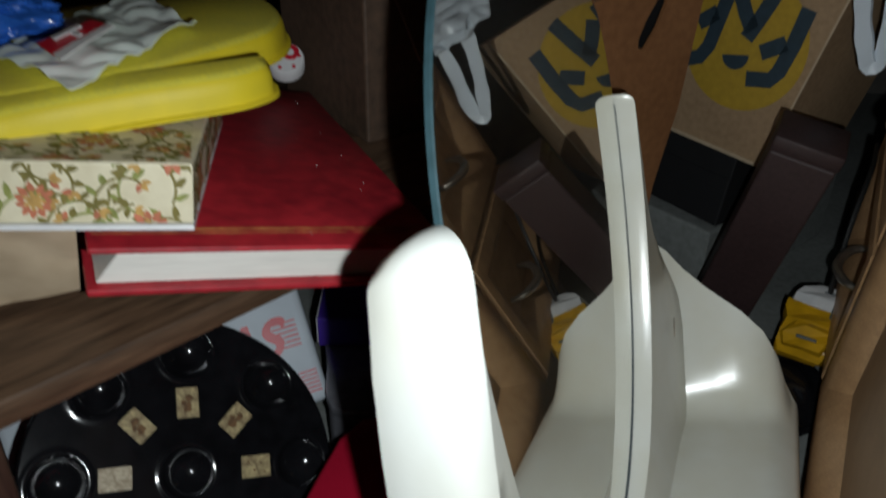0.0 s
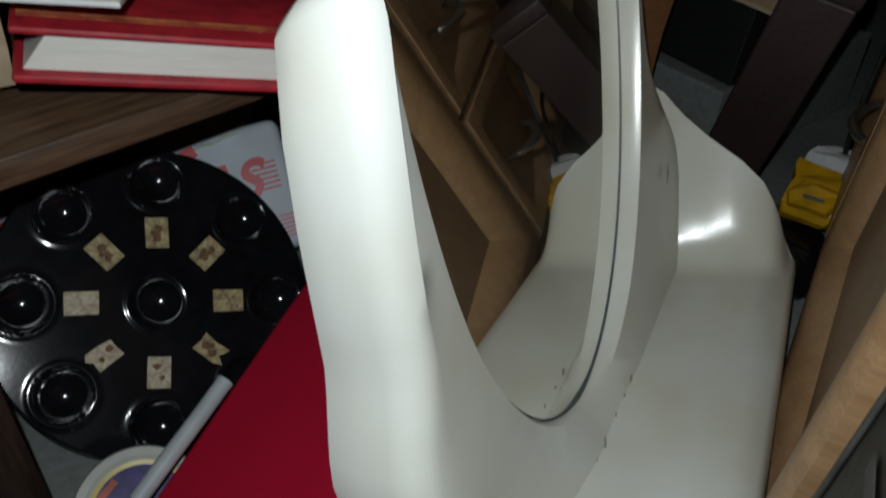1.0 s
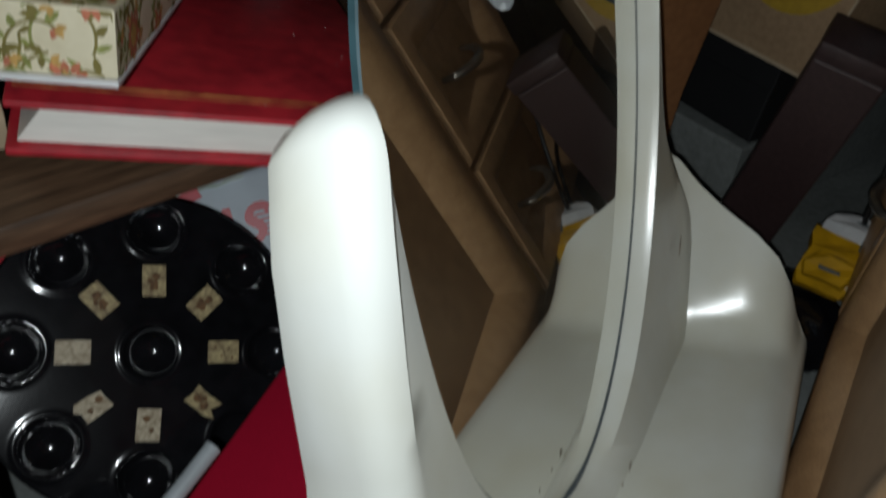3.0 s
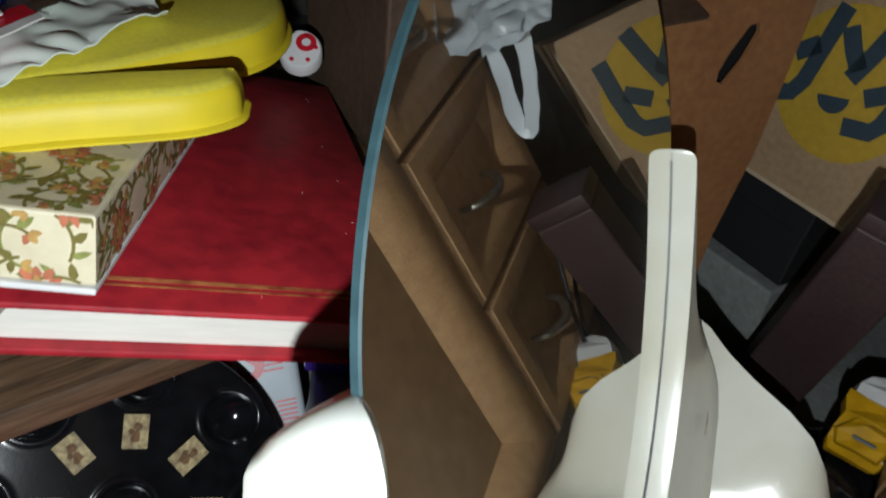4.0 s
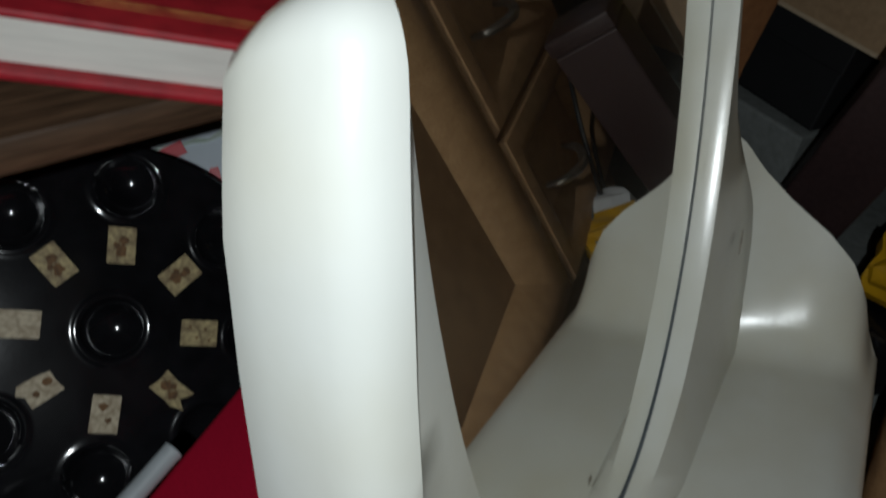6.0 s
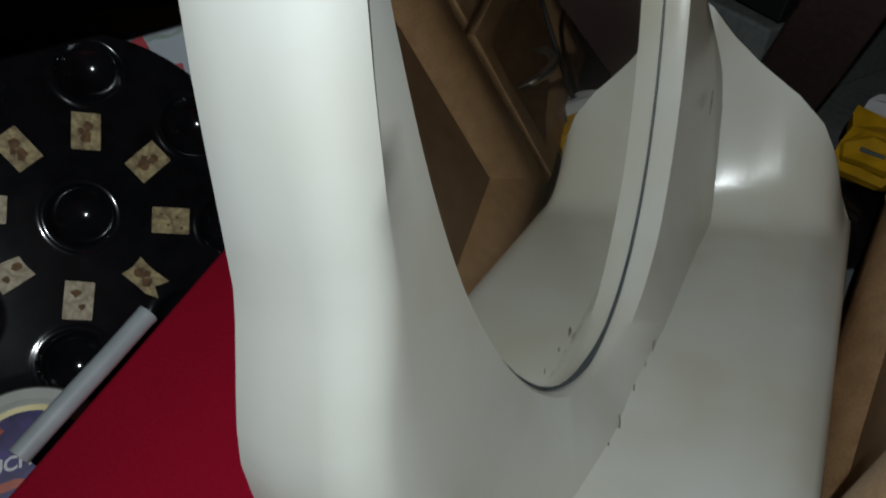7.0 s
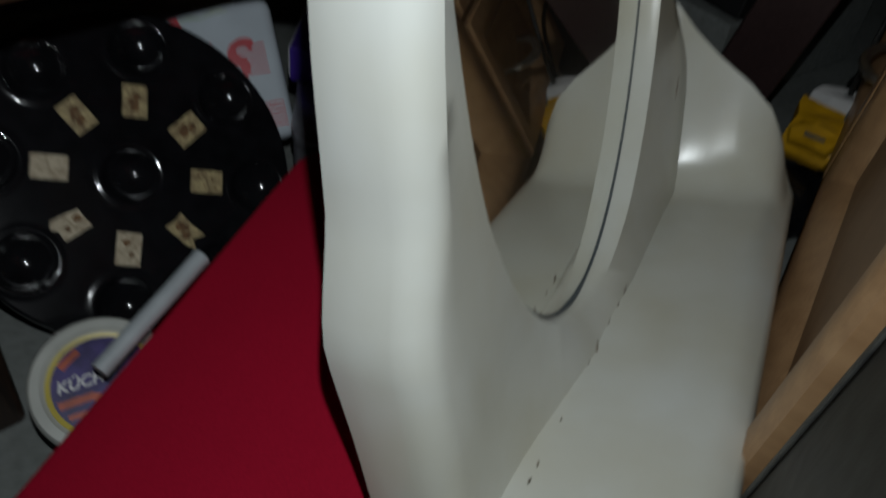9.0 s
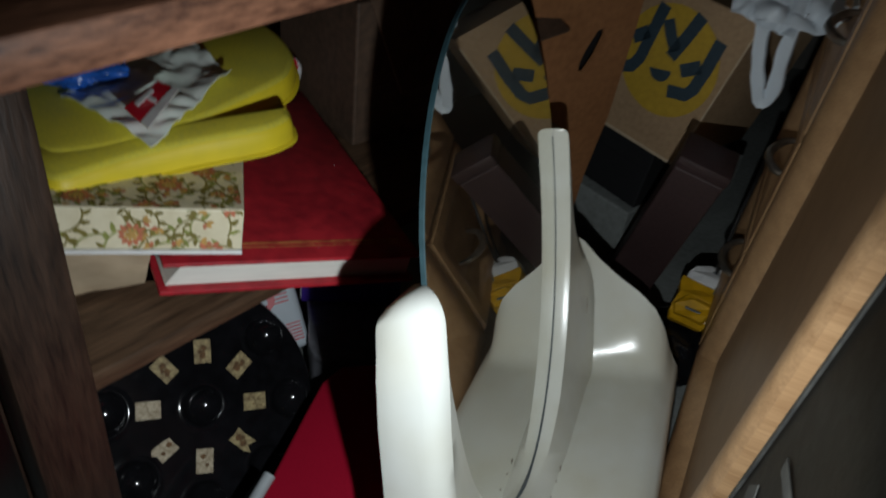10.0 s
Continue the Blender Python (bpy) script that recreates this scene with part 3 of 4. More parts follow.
def game_disc():
    """One dished disc with nine round cups pressed into it, as a height field on a polar grid."""
    cups = [(0.0, 0.0)] + [(0.121 * math.cos(radians(45 * k)), 0.121 * math.sin(radians(45 * k))) for k in range(8)]

    def height(x, y):
        z = 0.0
        for cx, cy in cups:
            d = math.hypot(x - cx, y - cy)
            if d < 0.026:
                z -= 0.015 * (1 - (d / 0.026) ** 2) ** 0.8
            if d < 0.038:
                z += 0.0009 * math.exp(-((d - 0.029) / 0.0028) ** 2)
        return z
    bm = bmesh.new()
    n, m = 300, 130
    rows = [[bm.verts.new((0, 0, height(0, 0)))]]
    for j in range(1, m + 1):
        r = 0.154 * j / m
        rows.append([bm.verts.new((r * math.cos(2 * math.pi * i / n), r * math.sin(2 * math.pi * i / n), height(r * math.cos(2 * math.pi * i / n), r * math.sin(2 * math.pi * i / n)))) for i in range(n)])
    for r, z in ((0.156, -0.002), (0.157, -0.008), (0.155, -0.014), (0.152, -0.015)):
        rows.append([bm.verts.new((r * math.cos(2 * math.pi * i / n), r * math.sin(2 * math.pi * i / n), z)) for i in range(n)])
    for a, b in zip(rows, rows[1:]):
        for i in range(n):
            k = (i + 1) % n
            bm.faces.new((a[0], b[i], b[k]) if len(a) == 1 else (a[i], a[k], b[k], b[i]))
    bm.faces.new(rows[-1])
    return bm


part("disc", game_disc(), BLACK, board, smooth=True)
for k in range(8):
    ang = radians(45 * k)
    pale = k in (4, 5, 6)
    rng = random.Random(k + 40)
    torn = [(0.0112 * a * rng.uniform(0.75, 1.15), 0.0155 * b * rng.uniform(0.75, 1.15)) for a, b in ((-1, -1), (0, -0.9), (1, -1), (1.05, 0), (1, 0.9), (0.4, 1.2), (-0.1, 0.8), (-1, 1), (-0.9, 0))]
    plan = torn if k in (5, 7) else [(-0.0112, -0.0145), (-0.0102, -0.0155), (0.0112, -0.0155), (0.0112, 0.0148), (0.0105, 0.0155), (-0.0112, 0.0155)]
    card = part("card", prism(plan, 0.0003, 0.0008), CARD_PALE if pale else CARD, board, "small faded picture card" if pale else "small yellowed picture card")
    card.matrix_local = pose(0.070 * math.cos(ang), 0.070 * math.sin(ang), 0, 0, 0, 45 * k - 90 + (rng.uniform(-14, 14) if k in (5, 7) else rng.uniform(-3, 3)))
    if k == 0:
        for x, y in ((-0.005, -0.008), (0.004, -0.002), (-0.003, 0.005), (0.006, 0.009)):
            part("print", lathe([(0, 0.0011), (0.0013, 0.0011), (0.0013, 0.0007)], 10, pose(x, y, 0)), CARD_INK, card)
    elif k not in (4,):
        spots = [(0.0, -0.005, 0.0055), (0.001, 0.005, 0.0045), (-0.004, 0.0, 0.003)] if not pale else [(0.002, -0.006, 0.004), (-0.003, 0.005, 0.003)]
        for x, y, r in spots:
            edge = [(x + r * rng.uniform(0.6, 1.2) * math.cos(a * 0.7), y + r * rng.uniform(0.6, 1.2) * math.sin(a * 0.7)) for a in range(9)]
            part("print", prism(edge, 0.0009, 0.0010 + 0.0001 * rng.random()), CARD_INK, card)

# ---- crimson case under the mirror ----
case = thing("red_case", pose(0, 0, 0), "flat crimson cloth-covered case with black edging", "case")
case_plan = [(-0.366, 0.02), (-0.346, 0.12), (-0.312, 0.275), (-0.248, 0.57), (-0.236, 0.62), (-0.215, 0.648), (-0.18, 0.655), (0.0, 0.66), (-0.055, 0.42), (-0.088, 0.27), (-0.13, 0.1), (-0.15, 0.02)]


def tilted(bm):
    for v in bm.verts:
        v.co.z += (0.112 + 0.10 * (v.co.x + 0.27) + 0.11 * (v.co.y - 0.474)) * (1 if v.co.z > -0.02 else 0)
    return bm


part("lid", tilted(prism(case_plan, -0.018, 0.0, 0.006, 3)), FELT_RED, case, smooth=True)
part("edging", prism([(x + (0.004 if x < -0.2 else -0.004), y) for x, y in case_plan], -0.012, 0.062, 0.0), BLACK_TRIM, case, "black side wall")

# ---- grey tube and kitchen tub ----
ROD = axes((-0.305, 0.356, 0.098), (0.038, 0.108, 0.033), (0, 0, 1))
rod = thing("cardboard_tube", ROD, "pale grey cardboard tube lying beside red case", "tube")
part("tube_wall", tube([(0.001, 0, 0), (0.04, 0.0003, 0), (0.08, 0, 0.0003), (0.1175, 0, 0)], [0.0072, 0.0074, 0.0073, 0.0074], 20), TUBE_GREY, rod, smooth=True)
part("end_rim", lathe([(0.0058, 0.0), (0.0058, 0.0015), (0.0075, 0.0015), (0.0077, 0.0), (0.0074, -0.003)], 24, pose(0.1178, 0, 0, 0, 90, 0)), TUBE_GREY, rod, "frayed tube end", smooth=True)
TUB = axes((-0.315, 0.372, 0.062), (0.8, 0.55, -0.1), (-0.3, 0.6, 0.35))
tub = thing("plastic_tub", TUB, "round margarine tub with printed violet lid", "tub")
part("cup", lathe([(0.0, -0.05), (0.042, -0.05), (0.046, -0.048), (0.052, -0.004)], 48), LID_CLEAR, tub, smooth=True)
part("lid", lathe([(0.0, 0.0), (0.040, 0.0), (0.043, 0.001), (0.046, 0.004), (0.053, 0.004), (0.055, 0.001), (0.055, -0.008), (0.052, -0.008)], 64), LID_CLEAR, tub, "milky plastic lid", smooth=True)
part("ring", lathe([(0.039, 0.0004), (0.0425, 0.0012), (0.0422, 0.002), (0.0385, 0.0012)], 64), LID_YELLOW, tub)
part("lid_print", lathe([(0.0, 0.0006), (0.039, 0.0006)], 64), LID_BLUE, tub)

def crumple(center, radii, seed, rough=0.35, freq=9.0, sub=4):
    """A creased soft lump."""
    bm = bmesh.new()
    bmesh.ops.create_icosphere(bm, subdivisions=sub, radius=1.0)
    off = Vector((seed * 3.1, seed * 1.7, seed * 5.3))
    for v in bm.verts:
        p = v.co.copy()
        k = 1 + rough * (noise.noise(p * 1.7 + off) + 0.6 * abs(noise.noise(p * 3.9 + off)) + 0.3 * abs(noise.noise(p * freq + off)))
        v.co = Vector(center) + Vector((p.x * radii[0], p.y * radii[1], p.z * radii[2])) * k
    return bm


def sheet(p00, p10, p11, p01, wave, seed, n=22, thick=0.0012, freq=14.0):
    """A thin crumpled sheet between four corners."""
    bm = bmesh.new()
    c = [Vector(p) for p in (p00, p10, p11, p01)]
    up = (c[1] - c[0]).cross(c[3] - c[0]).normalized()
    rows = []
    for side in (0, 1):
        grid = []
        for i in range(n + 1):
            row = []
            for j in range(n + 1):
                a, b = i / n, j / n
                p = (1 - a) * ((1 - b) * c[0] + b * c[3]) + a * ((1 - b) * c[1] + b * c[2])
                q = p * freq + Vector((seed, seed * 2, 0))
                h = wave * (noise.noise(q) + 0.8 * abs(noise.noise(q * 2.3)))
                row.append(bm.verts.new(p + up * (h - side * thick)))
            grid.append(row)
        rows.append(grid)
    for grid in rows:
        for i in range(n):
            for j in range(n):
                bm.faces.new((grid[i][j], grid[i + 1][j], grid[i + 1][j + 1], grid[i][j + 1]))
    ring = lambda g: [g[i][0] for i in range(n)] + [g[n][j] for j in range(n)] + [g[i][n] for i in range(n, 0, -1)] + [g[0][j] for j in range(n, 0, -1)]
    a, b = ring(rows[0]), ring(rows[1])
    for i in range(len(a)):
        k = (i + 1) % len(a)
        bm.faces.new((a[i], a[k], b[k], b[i]))
    return bm


def lettering(name, words, size, mat, parent, m, shear=0.0, bold=0.0, label=""):
    """Words in the built-in font, as a mesh."""
    cu = bpy.data.curves.new(name, "FONT")
    cu.body, cu.size, cu.shear, cu.offset, cu.extrude = words, size, shear, bold, 0.0003
    tmp = new(name + "_curve", cu)
    me = bpy.data.meshes.new_from_object(tmp.evaluated_get(bpy.context.evaluated_depsgraph_get()))
    bpy.data.objects.remove(tmp)
    me.materials.clear()
    me.materials.append(mat)
    ob = new(name, me)
    ob.parent = parent
    ob.matrix_local = m
    return tagged(ob, label) if label else ob


def stroke(points, width, z, m=None):
    """A flat printed stroke along a bent line."""
    bm = bmesh.new()
    pts = [Vector((*p, 0)) for p in points]
    left, right = [], []
    for i, p in enumerate(pts):
        way = (pts[min(i + 1, len(pts) - 1)] - pts[max(i - 1, 0)]).normalized()
        side = Vector((-way.y, way.x, 0)) * width / 2
        left.append(p + side)
        right.append(p - side)
    low = [bm.verts.new(p + Vector((0, 0, z))) for p in left + right[::-1]]
    bm.faces.new(low)
    geom = bmesh.ops.extrude_face_region(bm, geom=bm.faces[:])
    bmesh.ops.translate(bm, vec=(0, 0, 0.0004), verts=[v for v in geom["geom"] if isinstance(v, bmesh.types.BMVert)])
    return bm


# ---- tub lid print ----
lettering("lid_word", "KÜCH", 0.0125, LABEL_WHITE, tub, pose(-0.034, -0.002, 0.0008, 0, 0, 8), 0.25, 0.0003)
part("lid_stripe", stroke([(-0.034, -0.012), (-0.01, -0.008), (0.012, -0.014), (0.034, -0.012)], 0.006, 0.0008), LID_ORANGE, tub)
part("lid_stripe", stroke([(-0.028, -0.022), (-0.006, -0.019), (0.02, -0.025)], 0.004, 0.0008), LID_ORANGE, tub)
part("lid_stripe", stroke([(-0.03, 0.018), (-0.016, 0.03)], 0.006, 0.0008), LID_ORANGE, tub)

# ---- white package with red print behind the game board ----
PK = axes((-0.278, 0.748, 0.082), (-0.86, -0.49, -0.10), (-0.32, 0.535, 0.785))
pack = thing("plastic_package", PK, "white plastic package with red letters behind the game board", "package")
part("film", block(0.0, 0.36, -0.01, 0.145, 0.0, 0.05, 0.012, 3), BAG_WHITE, pack, "white plastic film front", smooth=True)
part("fold", sheet((0.05, 0.135, -0.004), (0.36, 0.10, -0.004), (0.36, 0.17, 0.03), (0.02, 0.17, 0.03), 0.010, 4), BAG_CLEAR, pack, "creased clear film fold", smooth=True)
lettering("letters", "AS", 0.064, LABEL_RED, pack, axes((0.112, 0.058, -0.0012), (-1, 0, 0), (0, 1, 0)), 0.35, 0.002)
for k in range(6):
    part("print_bar", stroke([(0.048 - 0.002 * k, 0.095 - 0.006 * k), (0.016, 0.095 - 0.006 * k)], 0.0022, -0.001), LABEL_RED, pack)
    part("print_bar", stroke([(0.03 - 0.001 * k, 0.03 - 0.005 * k), (0.008, 0.03 - 0.005 * k)], 0.002, -0.001), LABEL_RED, pack)
part("red_flash", stroke([(0.17, 0.125), (0.13, 0.118), (0.10, 0.128)], 0.014, -0.006), LABEL_RED, pack)
part("red_flash", stroke([(0.33, 0.09), (0.26, 0.105), (0.24, 0.12)], 0.02, -0.006), LABEL_RED, pack)

# ---- purple carton on a grey tin ----
tin = thing("storage_tin", pose(-0.215, 0.775, -0.012, 0, 0, 12), "dull grey rounded storage tin on the floor", "tin")
tin_plan = outline([(-0.06, -0.07), (0.0, -0.082), (0.06, -0.07), (0.065, 0.0), (0.06, 0.10), (-0.06, 0.10), (-0.068, 0.0)], 4)
part("tin_body", prism(tin_plan, 0.0, 0.112, 0.004), TIN_GREY, tin, smooth=True)
part("rim", prism([(x * 1.03, y * 1.03) for x, y in tin_plan], 0.104, 0.118, 0.003), TIN_GREY, tin, smooth=True)
purple = thing("purple_carton", axes((-0.303, 0.80, 0.107), (0.98, 0.12, 0), (-0.1, 1, 0)), "flat purple cardboard carton lying on the tin", "carton")
part("carton_body", block(0.0, 0.15, 0.0, 0.16, 0.0, 0.042, 0.002), PURPLE, purple)
part("end_flap", block(-0.0015, 0.0, 0.004, 0.156, 0.003, 0.039, 0), LABEL_WHITE, purple, "white end flap")

# ---- tan paper hanging over the shelf edge ----
tagged(part("paper_sheet", sheet((-0.366, 0.462, 0.462), (-0.50, 0.40, 0.480), (-0.50, 0.445, 0.373), (-0.392, 0.487, 0.388), 0.005, 7, 22, 0.0012, 9.0), PAPER_TAN, smooth=True), "tan paper wedged under the floral box on the shelf", "paper")

# ---- crumpled film and wrapper on the mitt ----
wrap = thing("plastic_wrapper", pose(0, 0, 0), "crumpled clear plastic wrapper with a red label on the mitt", "wrapper")
part("film", sheet((-0.49, 0.575, 0.543), (-0.372, 0.498, 0.543), (-0.345, 0.66, 0.543), (-0.44, 0.76, 0.545), 0.009, 3, 44, 0.0012, 19.0), BAG_CLEAR, wrap, smooth=True)
lab = part("red_label", sheet((-0.403, 0.524, 0.563), (-0.380, 0.503, 0.563), (-0.374, 0.569, 0.566), (-0.392, 0.579, 0.566), 0.001, 1, 6), LABEL_RED, wrap, "small red printed label")
part("label_edge", sheet((-0.380, 0.503, 0.5635), (-0.370, 0.494, 0.5635), (-0.367, 0.565, 0.5665), (-0.374, 0.569, 0.5665), 0.001, 1, 6), LABEL_WHITE, wrap)
part("label_bar", sheet((-0.396, 0.530, 0.5666), (-0.391, 0.526, 0.5666), (-0.387, 0.556, 0.5682), (-0.391, 0.559, 0.5682), 0.0, 1, 2), LABEL_WHITE, lab)
part("label_bar", sheet((-0.388, 0.541, 0.5668), (-0.379, 0.535, 0.5668), (-0.379, 0.541, 0.5672), (-0.387, 0.546, 0.5672), 0.0, 1, 2), LABEL_WHITE, lab)
tagged(part("blue_wrapper", crumple((-0.505, 0.615, 0.557), (0.06, 0.035, 0.02), 5, 0.35, 9, 5), BLUE, smooth=True), "shiny crumpled blue wrapper on the shelf", "wrapper")

# ---- sweet tin and cartons at the back of the shelf ----
sweet = thing("sweet_tin", axes((-0.340, 0.882, 0.450), (0.9, 0.35, 0.05), (-0.1, 0.75, 0.6)), "small round white tin with red dots on the album", "tin")
part("drum", lathe([(0, -0.02), (0.019, -0.02), (0.021, -0.018), (0.021, -0.002), (0.0195, 0.0), (0, 0.0)], 40), LABEL_WHITE, sweet, smooth=True)
part("dot", lathe([(0.0045, 0.0006), (0.010, 0.0006), (0.010, 0.0012), (0.0045, 0.0012)], 24, pose(0.006, 0.006, 0)), LABEL_RED, sweet, "red printed ring")
for k in range(5):
    part("dot", lathe([(0, 0.0012), (0.0022, 0.0012), (0.0022, 0.0003)], 12, pose(0.015 * math.cos(k * 1.1 + 3), 0.015 * math.sin(k * 1.1 + 3), 0)), LABEL_RED, sweet)
old = thing("folded_carton", SHELF @ pose(0.46, 0.155, 0.371, 0, 0, -10), "dark brown cardboard carton with open flaps on the shelf", "carton")
part("carton_body", block(0.0, 0.30, 0.0, 0.2, 0.0, 0.20, 0.003), CARDBOARD_DARK, old)
for k, (x, tilt_x) in enumerate(((0.02, 50), (0.14, 28))):
    flap = part("flap", block(0, 0.15, -0.12, 0.0, 0.0, 0.004, 0.001), CARDBOARD_DARK, old, "bent cardboard flap")
    flap.matrix_local = pose(x, 0.005, 0.20, tilt_x, 0, 8 * k)

# ---- things on the floor under the shelf ----
bottle = thing("small_bottle", pose(-0.555, 0.455, -0.012), "small dark bottle with a white cap on the floor", "bottle")
part("flask", lathe([(0, 0), (0.019, 0), (0.02, 0.004), (0.02, 0.07), (0.012, 0.085), (0.009, 0.09)], 24), BLACK, bottle, smooth=True)
part("cap", lathe([(0.011, 0.085), (0.0115, 0.105), (0.009, 0.108), (0, 0.108)], 20), LABEL_WHITE, bottle, "white screw cap", smooth=True)
tagged(part("red_bundle", crumple((-0.66, 0.50, 0.155), (0.07, 0.09, 0.165), 9, 0.12), FELT_RED, smooth=True), "crimson cloth bundle under the shelf", "bundle")

# ---- fruit carton on a black box, behind the mirror ----
BF = axes((0.28, 1.112, 0.252), (-0.71, 0.70, 0.05), (0.17, -0.06, 0.98))
banana = thing("fruit_carton", BF, "brown cardboard fruit carton with yellow and blue print", "carton")
part("carton_body", prism([(0.0, 0.0), (0.36, 0.0), (0.36, 0.275), (-0.046, 0.275)], 0.0, 0.24, 0.002), CARDBOARD, banana)
disc_pts = [(0.080 + 0.094 * math.cos(2 * math.pi * i / 48), 0.157 + 0.094 * math.sin(2 * math.pi * i / 48)) for i in range(48)]
part("yellow_disc", prism(disc_pts, -0.0006, 0.0, 0), PRINT_YELLOW, banana, "yellow printed disc")
for pts in ([(0.004, 0.224), (0.010, 0.174), (0.018, 0.135), (0.028, 0.12), (0.062, 0.112)], [(0.052, 0.152), (0.02, 0.174)], [(0.05, 0.248), (0.064, 0.205), (0.079, 0.165)], [(0.106, 0.22), (0.09, 0.196), (0.074, 0.178)],
            [(0.120, 0.24), (0.128, 0.18), (0.133, 0.14), (0.143, 0.12), (0.162, 0.112)], [(0.133, 0.188), (0.159, 0.166)]):
    part("print_stroke", stroke(pts, 0.022, -0.0012), PRINT_BLUE, banana)
part("blue_ball", prism([(0.088 + 0.021 * math.cos(math.pi * i / 12 + 2.9), 0.139 + 0.021 * math.sin(math.pi * i / 12 + 2.9)) for i in range(13)], -0.0012, -0.0007, 0), PRINT_BLUE, banana)
part("bottom_edge", block(0.0, 0.36, -0.0025, 0.003, -0.0015, 0.001, 0.0005), PAPER_TAN, banana, "pale torn bottom edge")
part("side_edge", block(-0.0015, 0.0015, 0.0, 0.275, -0.0015, 0.001, 0.0005, 2, pose(0, 0, 0, 0, 0, 9.5)), PAPER_TAN, banana, "pale worn corner edge")
blackbox = thing("black_box", BF, "matt black box on a low ledge under the carton", "box")
part("box_body", block(0.04, 0.34, -0.12, -0.003, 0.003, 0.22, 0.003), BLACK_BOX, blackbox)
part("box_lid", block(0.038, 0.342, -0.04, -0.003, 0.001, 0.222, 0.002), BLACK_BOX, blackbox)
tagged(part("ledge", prism([(0.235, 1.13), (0.02, 1.345), (0.30, 1.63), (0.515, 1.415)], -0.012, 0.128, 0.004), CONCRETE), "low grey concrete ledge along the floor", "ledge", kind="structure")
maroon = thing("maroon_box", axes((0.227, 0.915, 0.377), (0.93, -0.30, -0.20), (0.33, 0.90, 0.20)), "dark maroon leatherette box leaning behind the mirror", "box")
part("box_body", block(0.0, 0.078, 0.0, 0.062, -0.425, -0.022, 0.003), MAROON, maroon)
part("box_lid", block(-0.0015, 0.0795, -0.0015, 0.0635, -0.021, 0.0, 0.003), MAROON, maroon, "slightly worn maroon lid", smooth=True)
brown = thing("slotted_carton", axes((0.085, 1.03, 0.0), (0.819, 0.574, 0), (0, 0, 1)), "reddish brown cardboard carton side with a hand slot", "carton")


def slotted_board():
    """A tapering carton side with one oblong slot through it."""
    around = [(-0.20, 0.74), (-0.128, 0.555), (-0.053, 0.365), (-0.018, 0.24), (0.0, 0.15), (0.038, 0.15), (0.046, 0.24), (0.068, 0.35), (0.08, 0.50), (0.086, 0.74)]
    slot = [(-0.019, 0.441), (-0.008, 0.438), (0.008, 0.464), (0.018, 0.494), (0.014, 0.504), (0.003, 0.501), (-0.012, 0.474), (-0.020, 0.452)]
    bm = bmesh.new()
    edges = []
    for loop in (around, slot):
        vs = [bm.verts.new((x, y, 0)) for x, y in loop]
        edges += [bm.edges.new((vs[i], vs[(i + 1) % len(vs)])) for i in range(len(vs))]
    bmesh.ops.triangle_fill(bm, edges=edges, use_beauty=True)
    geom = bmesh.ops.extrude_face_region(bm, geom=bm.faces[:])
    bmesh.ops.translate(bm, vec=(0, 0, -0.005), verts=[v for v in geom["geom"] if isinstance(v, bmesh.types.BMVert)])
    return bm


part("carton_side", slotted_board(), CARDBOARD_RED, brown)
# black sheet behind the slot: the carton's inner shade put in as colour
part("slot_shade", block(-0.04, 0.04, 0.42, 0.52, -0.03, -0.025, 0), BLACK_BOX, brown, "black sheet as painted shade inside the carton")
part("side_strut", block(0.004, 0.034, -0.012, 0.16, -0.03, -0.006, 0.002), CARDBOARD_RED, brown)

# ---- wrapped yellow pack on a black bag ----
tagged(part("black_bag", crumple((0.31, 0.915, 0.012), (0.06, 0.085, 0.03), 2, 0.3, 7), BLACK, smooth=True), "shiny crumpled black plastic bag on the floor", "bag")
YP = axes((0.326, 0.912, 0.066), (0.40, 0.78, 0.48), (-0.896, 0.441, 0.03))
ypack = thing("wrapped_pack", YP, "crumpled yellow and white wrapped pack on a black bag", "pack")


def pouch(stations, seed):
    """A creased paper pouch: four-cornered sections along x with dented faces."""
    rings = []
    for x, w, t, shift in stations:
        ring = []
        for a, b in ((-1, -1), (0, -1.12), (1, -1), (1.1, 0), (1, 1), (0.25, 1.15), (-1, 1), (-1.06, 0)):
            q = Vector((x, shift + a * w / 2, b * t / 2))
            ring.append(q + Vector((0.3, 1, 1)) * 0.006 * noise.noise(q * 45 + Vector((seed, 0, seed))))
        rings.append(ring)
    return loft(rings)


part("wrapper", pouch([(-0.004, 0.052, 0.016, 0.006), (0.006, 0.064, 0.034, 0.004), (0.022, 0.070, 0.042, 0.0), (0.040, 0.066, 0.046, -0.002), (0.056, 0.070, 0.044, 0.002), (0.068, 0.068, 0.042, 0.002)], 3), PACK_YELLOW, ypack)
part("wrapper_top", pouch([(0.0685, 0.0675, 0.0415, 0.002), (0.085, 0.066, 0.040, 0.0), (0.098, 0.060, 0.034, -0.004), (0.112, 0.036, 0.020, -0.012), (0.116, 0.026, 0.008, -0.014)], 5), LABEL_WHITE, ypack, "white folded wrapper end")
part("fold", pouch([(-0.002, 0.046, 0.008, 0.002), (0.012, 0.056, 0.010, 0.0), (0.028, 0.050, 0.012, -0.004), (0.036, 0.040, 0.006, -0.006)], 8), PACK_YELLOW, ypack, "folded-over yellow flap").location = (0, 0.002, 0.026)
part("print_patch", block(0.056, 0.092, -0.036, -0.016, 0.010, 0.024, 0.003), PACK_GREY, ypack, "dark grey printed window")
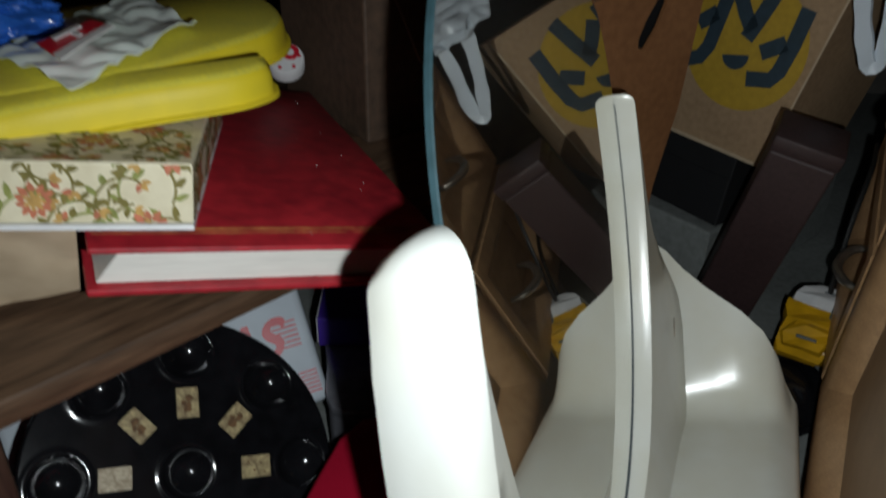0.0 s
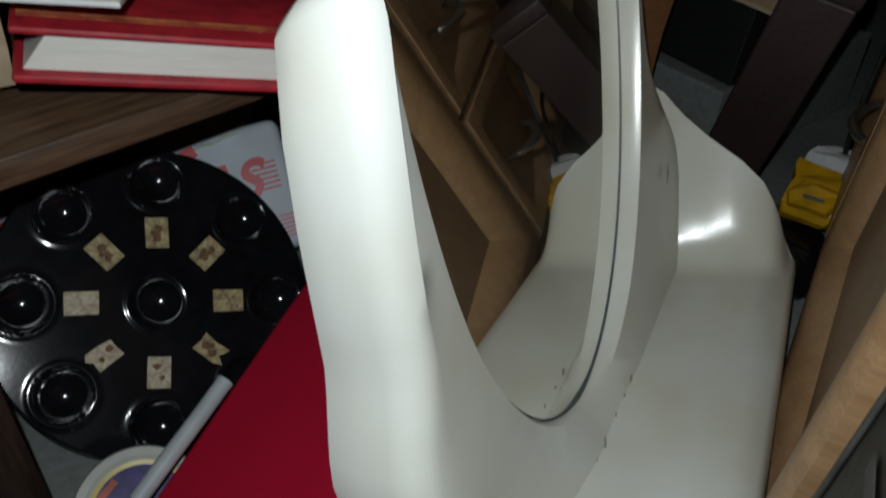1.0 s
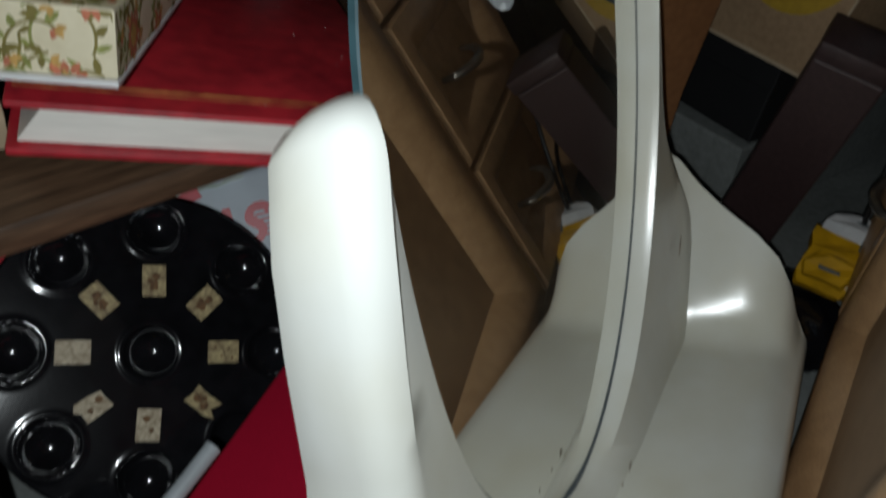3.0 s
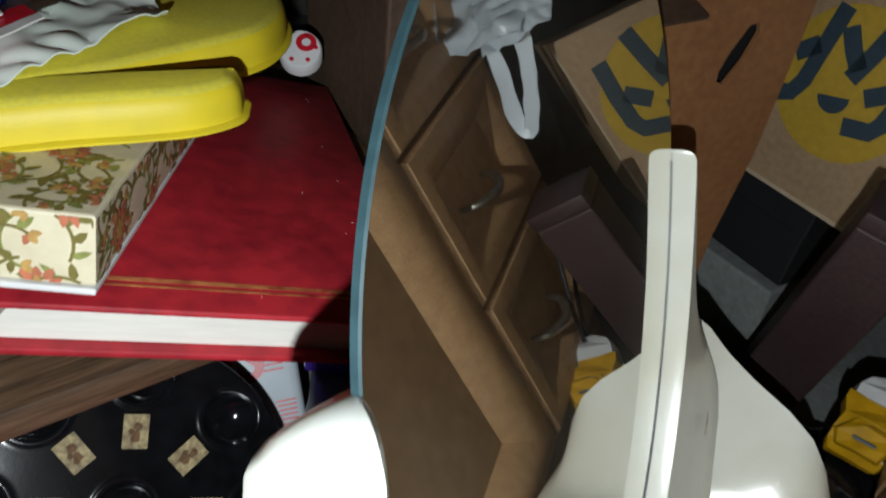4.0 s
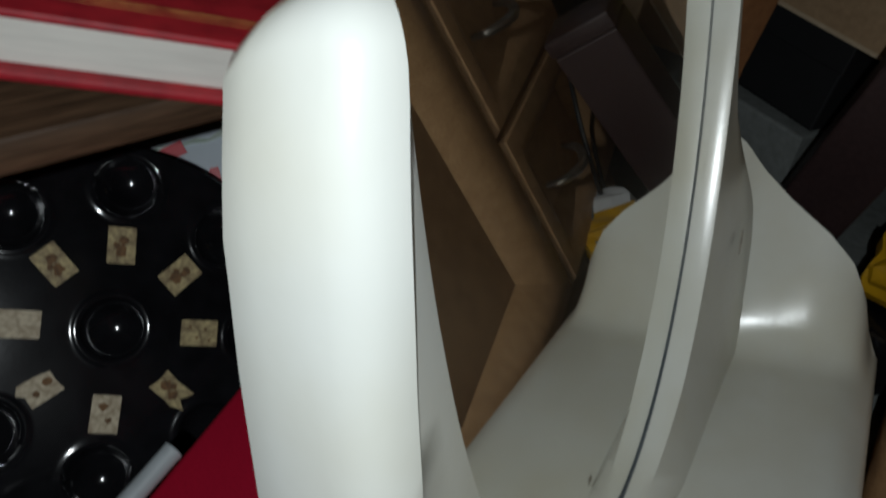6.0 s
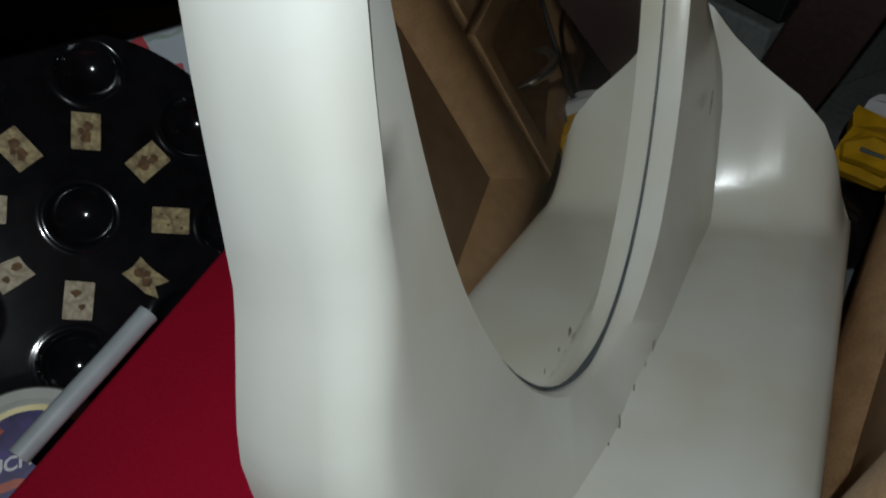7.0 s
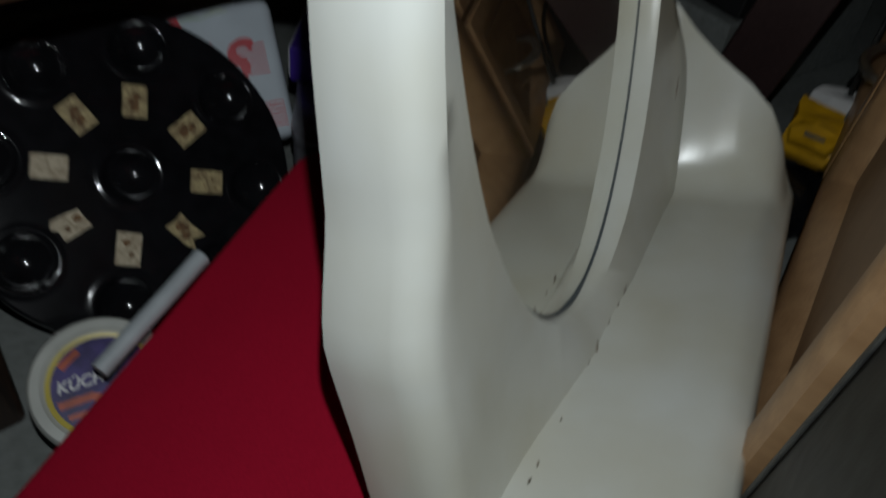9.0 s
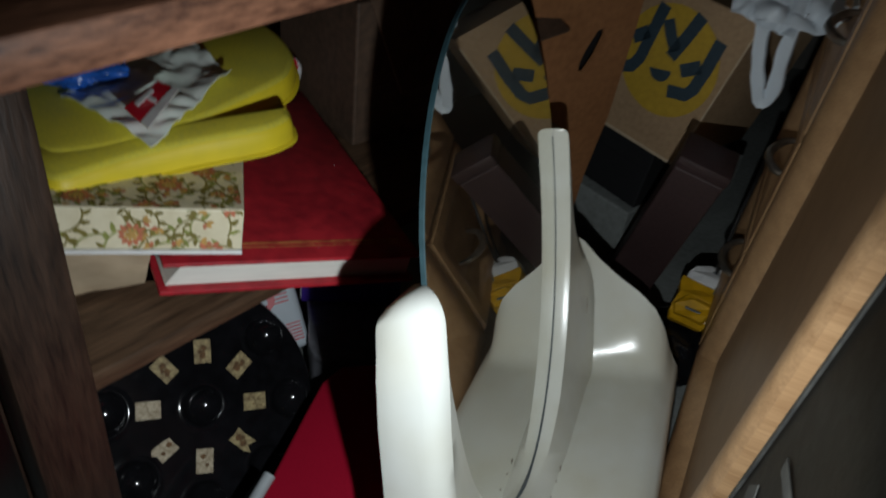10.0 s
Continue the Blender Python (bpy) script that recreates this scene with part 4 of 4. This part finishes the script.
for k in range(3):
    part("print_bar", block(0.088 + 0.005 * k, 0.091 + 0.005 * k, -0.022, -0.006 + 0.003 * k, 0.014, 0.0195 - 0.002 * k, 0), PACK_GREY, ypack)
part("print_bar", block(0.010, 0.014, -0.012, 0.014, 0.030, 0.0345, 0.001), PACK_GREY, ypack)

# ---- white carrier bag over the carton ----
carrier = thing("carrier_bag", pose(0.36, 1.0, 0.56), "thin white plastic carrier bag hanging over cartons", "bag")
part("bag_body", sheet((-0.075, -0.02, 0.005), (0.09, -0.05, 0.0), (0.12, 0.06, 0.09), (-0.07, 0.08, 0.085), 0.03, 21, 40, 0.0012, 13.0), BAG_WHITE, carrier, "creased white film", smooth=True)
part("bag_fold", sheet((-0.10, 0.01, 0.0), (-0.02, -0.035, -0.012), (0.02, 0.03, 0.06), (-0.09, 0.07, 0.06), 0.022, 23, 32, 0.0012, 17.0), BAG_WHITE, carrier, "folded-over film edge", smooth=True)
part("bag_side", sheet((0.03, -0.06, -0.02), (0.11, -0.02, -0.01), (0.13, 0.05, 0.07), (0.05, 0.0, 0.08), 0.02, 27, 32, 0.0012, 15.0), BAG_GREY, carrier, "greyish bag side", smooth=True)


def flat_strip(path, width, thick=0.003):
    path = smooth_path(path, 5)
    rings = []
    for i, p in enumerate(path):
        way = (path[min(i + 1, len(path) - 1)] - path[max(i - 1, 0)]).normalized()
        side = way.cross(Vector((-0.7, -0.7, 0.1))).normalized() * (width * (0.8 + 0.25 * noise.noise(p * 40)))
        nrm = way.cross(side).normalized() * thick
        rings.append([p + side + nrm, p + nrm * 1.8, p - side + nrm, p - side - nrm, p + side - nrm])
    return loft(rings)


part("bag_handle", flat_strip([(-0.05, 0.015, 0.02), (-0.044, 0.010, -0.04), (-0.030, 0.004, -0.095), (-0.018, -0.001, -0.122), (-0.008, -0.006, -0.10), (-0.014, -0.008, -0.04), (-0.012, -0.01, 0.02)], 0.012), BAG_WHITE, carrier, "twisted white film handle", smooth=True)

# ---- dark cabinet beside the chest ----
cab = thing("dark_cabinet", CM @ pose(-0.426, 0, 0.012), "dark brown lacquered cabinet with painted reflections", "cabinet")
part("cabinet_side", block(-0.45, 0.0, -0.16, 0.80, -0.32, -0.012, 0.003), FURN_DARK, cab)
part("edge_strip", block(-0.016, -0.010, -0.155, 0.79, -0.012, -0.0095, 0.001), STRIP_DULL, cab, "pale worn edge strip")
# slanting grey strips stand in for reflections in the lacquer
for x, y, w, tilt_z in ((-0.03, 0.02, 0.09, 24), (-0.05, 0.30, 0.10, 20), (-0.06, 0.48, 0.12, 28), (-0.035, 0.40, 0.03, 60)):
    strip = part("lacquer_glint", block(-w, 0, -0.005, 0.005, 0.0, 0.0008, 0), STRIP_DULL, cab, "thin grey strip painted as a lacquer reflection")
    strip.matrix_local = pose(x, y, -0.011, 0, 0, -tilt_z)

# ---- cables beside the chest ----
for k, run in enumerate(([(0.425, 1.10, 0.30), (0.40, 1.04, 0.29), (0.378, 1.00, 0.24), (0.368, 0.98, 0.16), (0.374, 0.985, 0.08), (0.36, 0.97, 0.0)], [(0.43, 1.12, 0.22), (0.39, 1.03, 0.20), (0.374, 0.995, 0.13), (0.37, 0.985, 0.06), (0.372, 0.99, 0.0)])):
    tagged(part("cable", tube(smooth_path(run, 6), 0.0035, 8), CABLE, smooth=True), "black cable hanging down beside the chest", "cable", "cables by the chest")
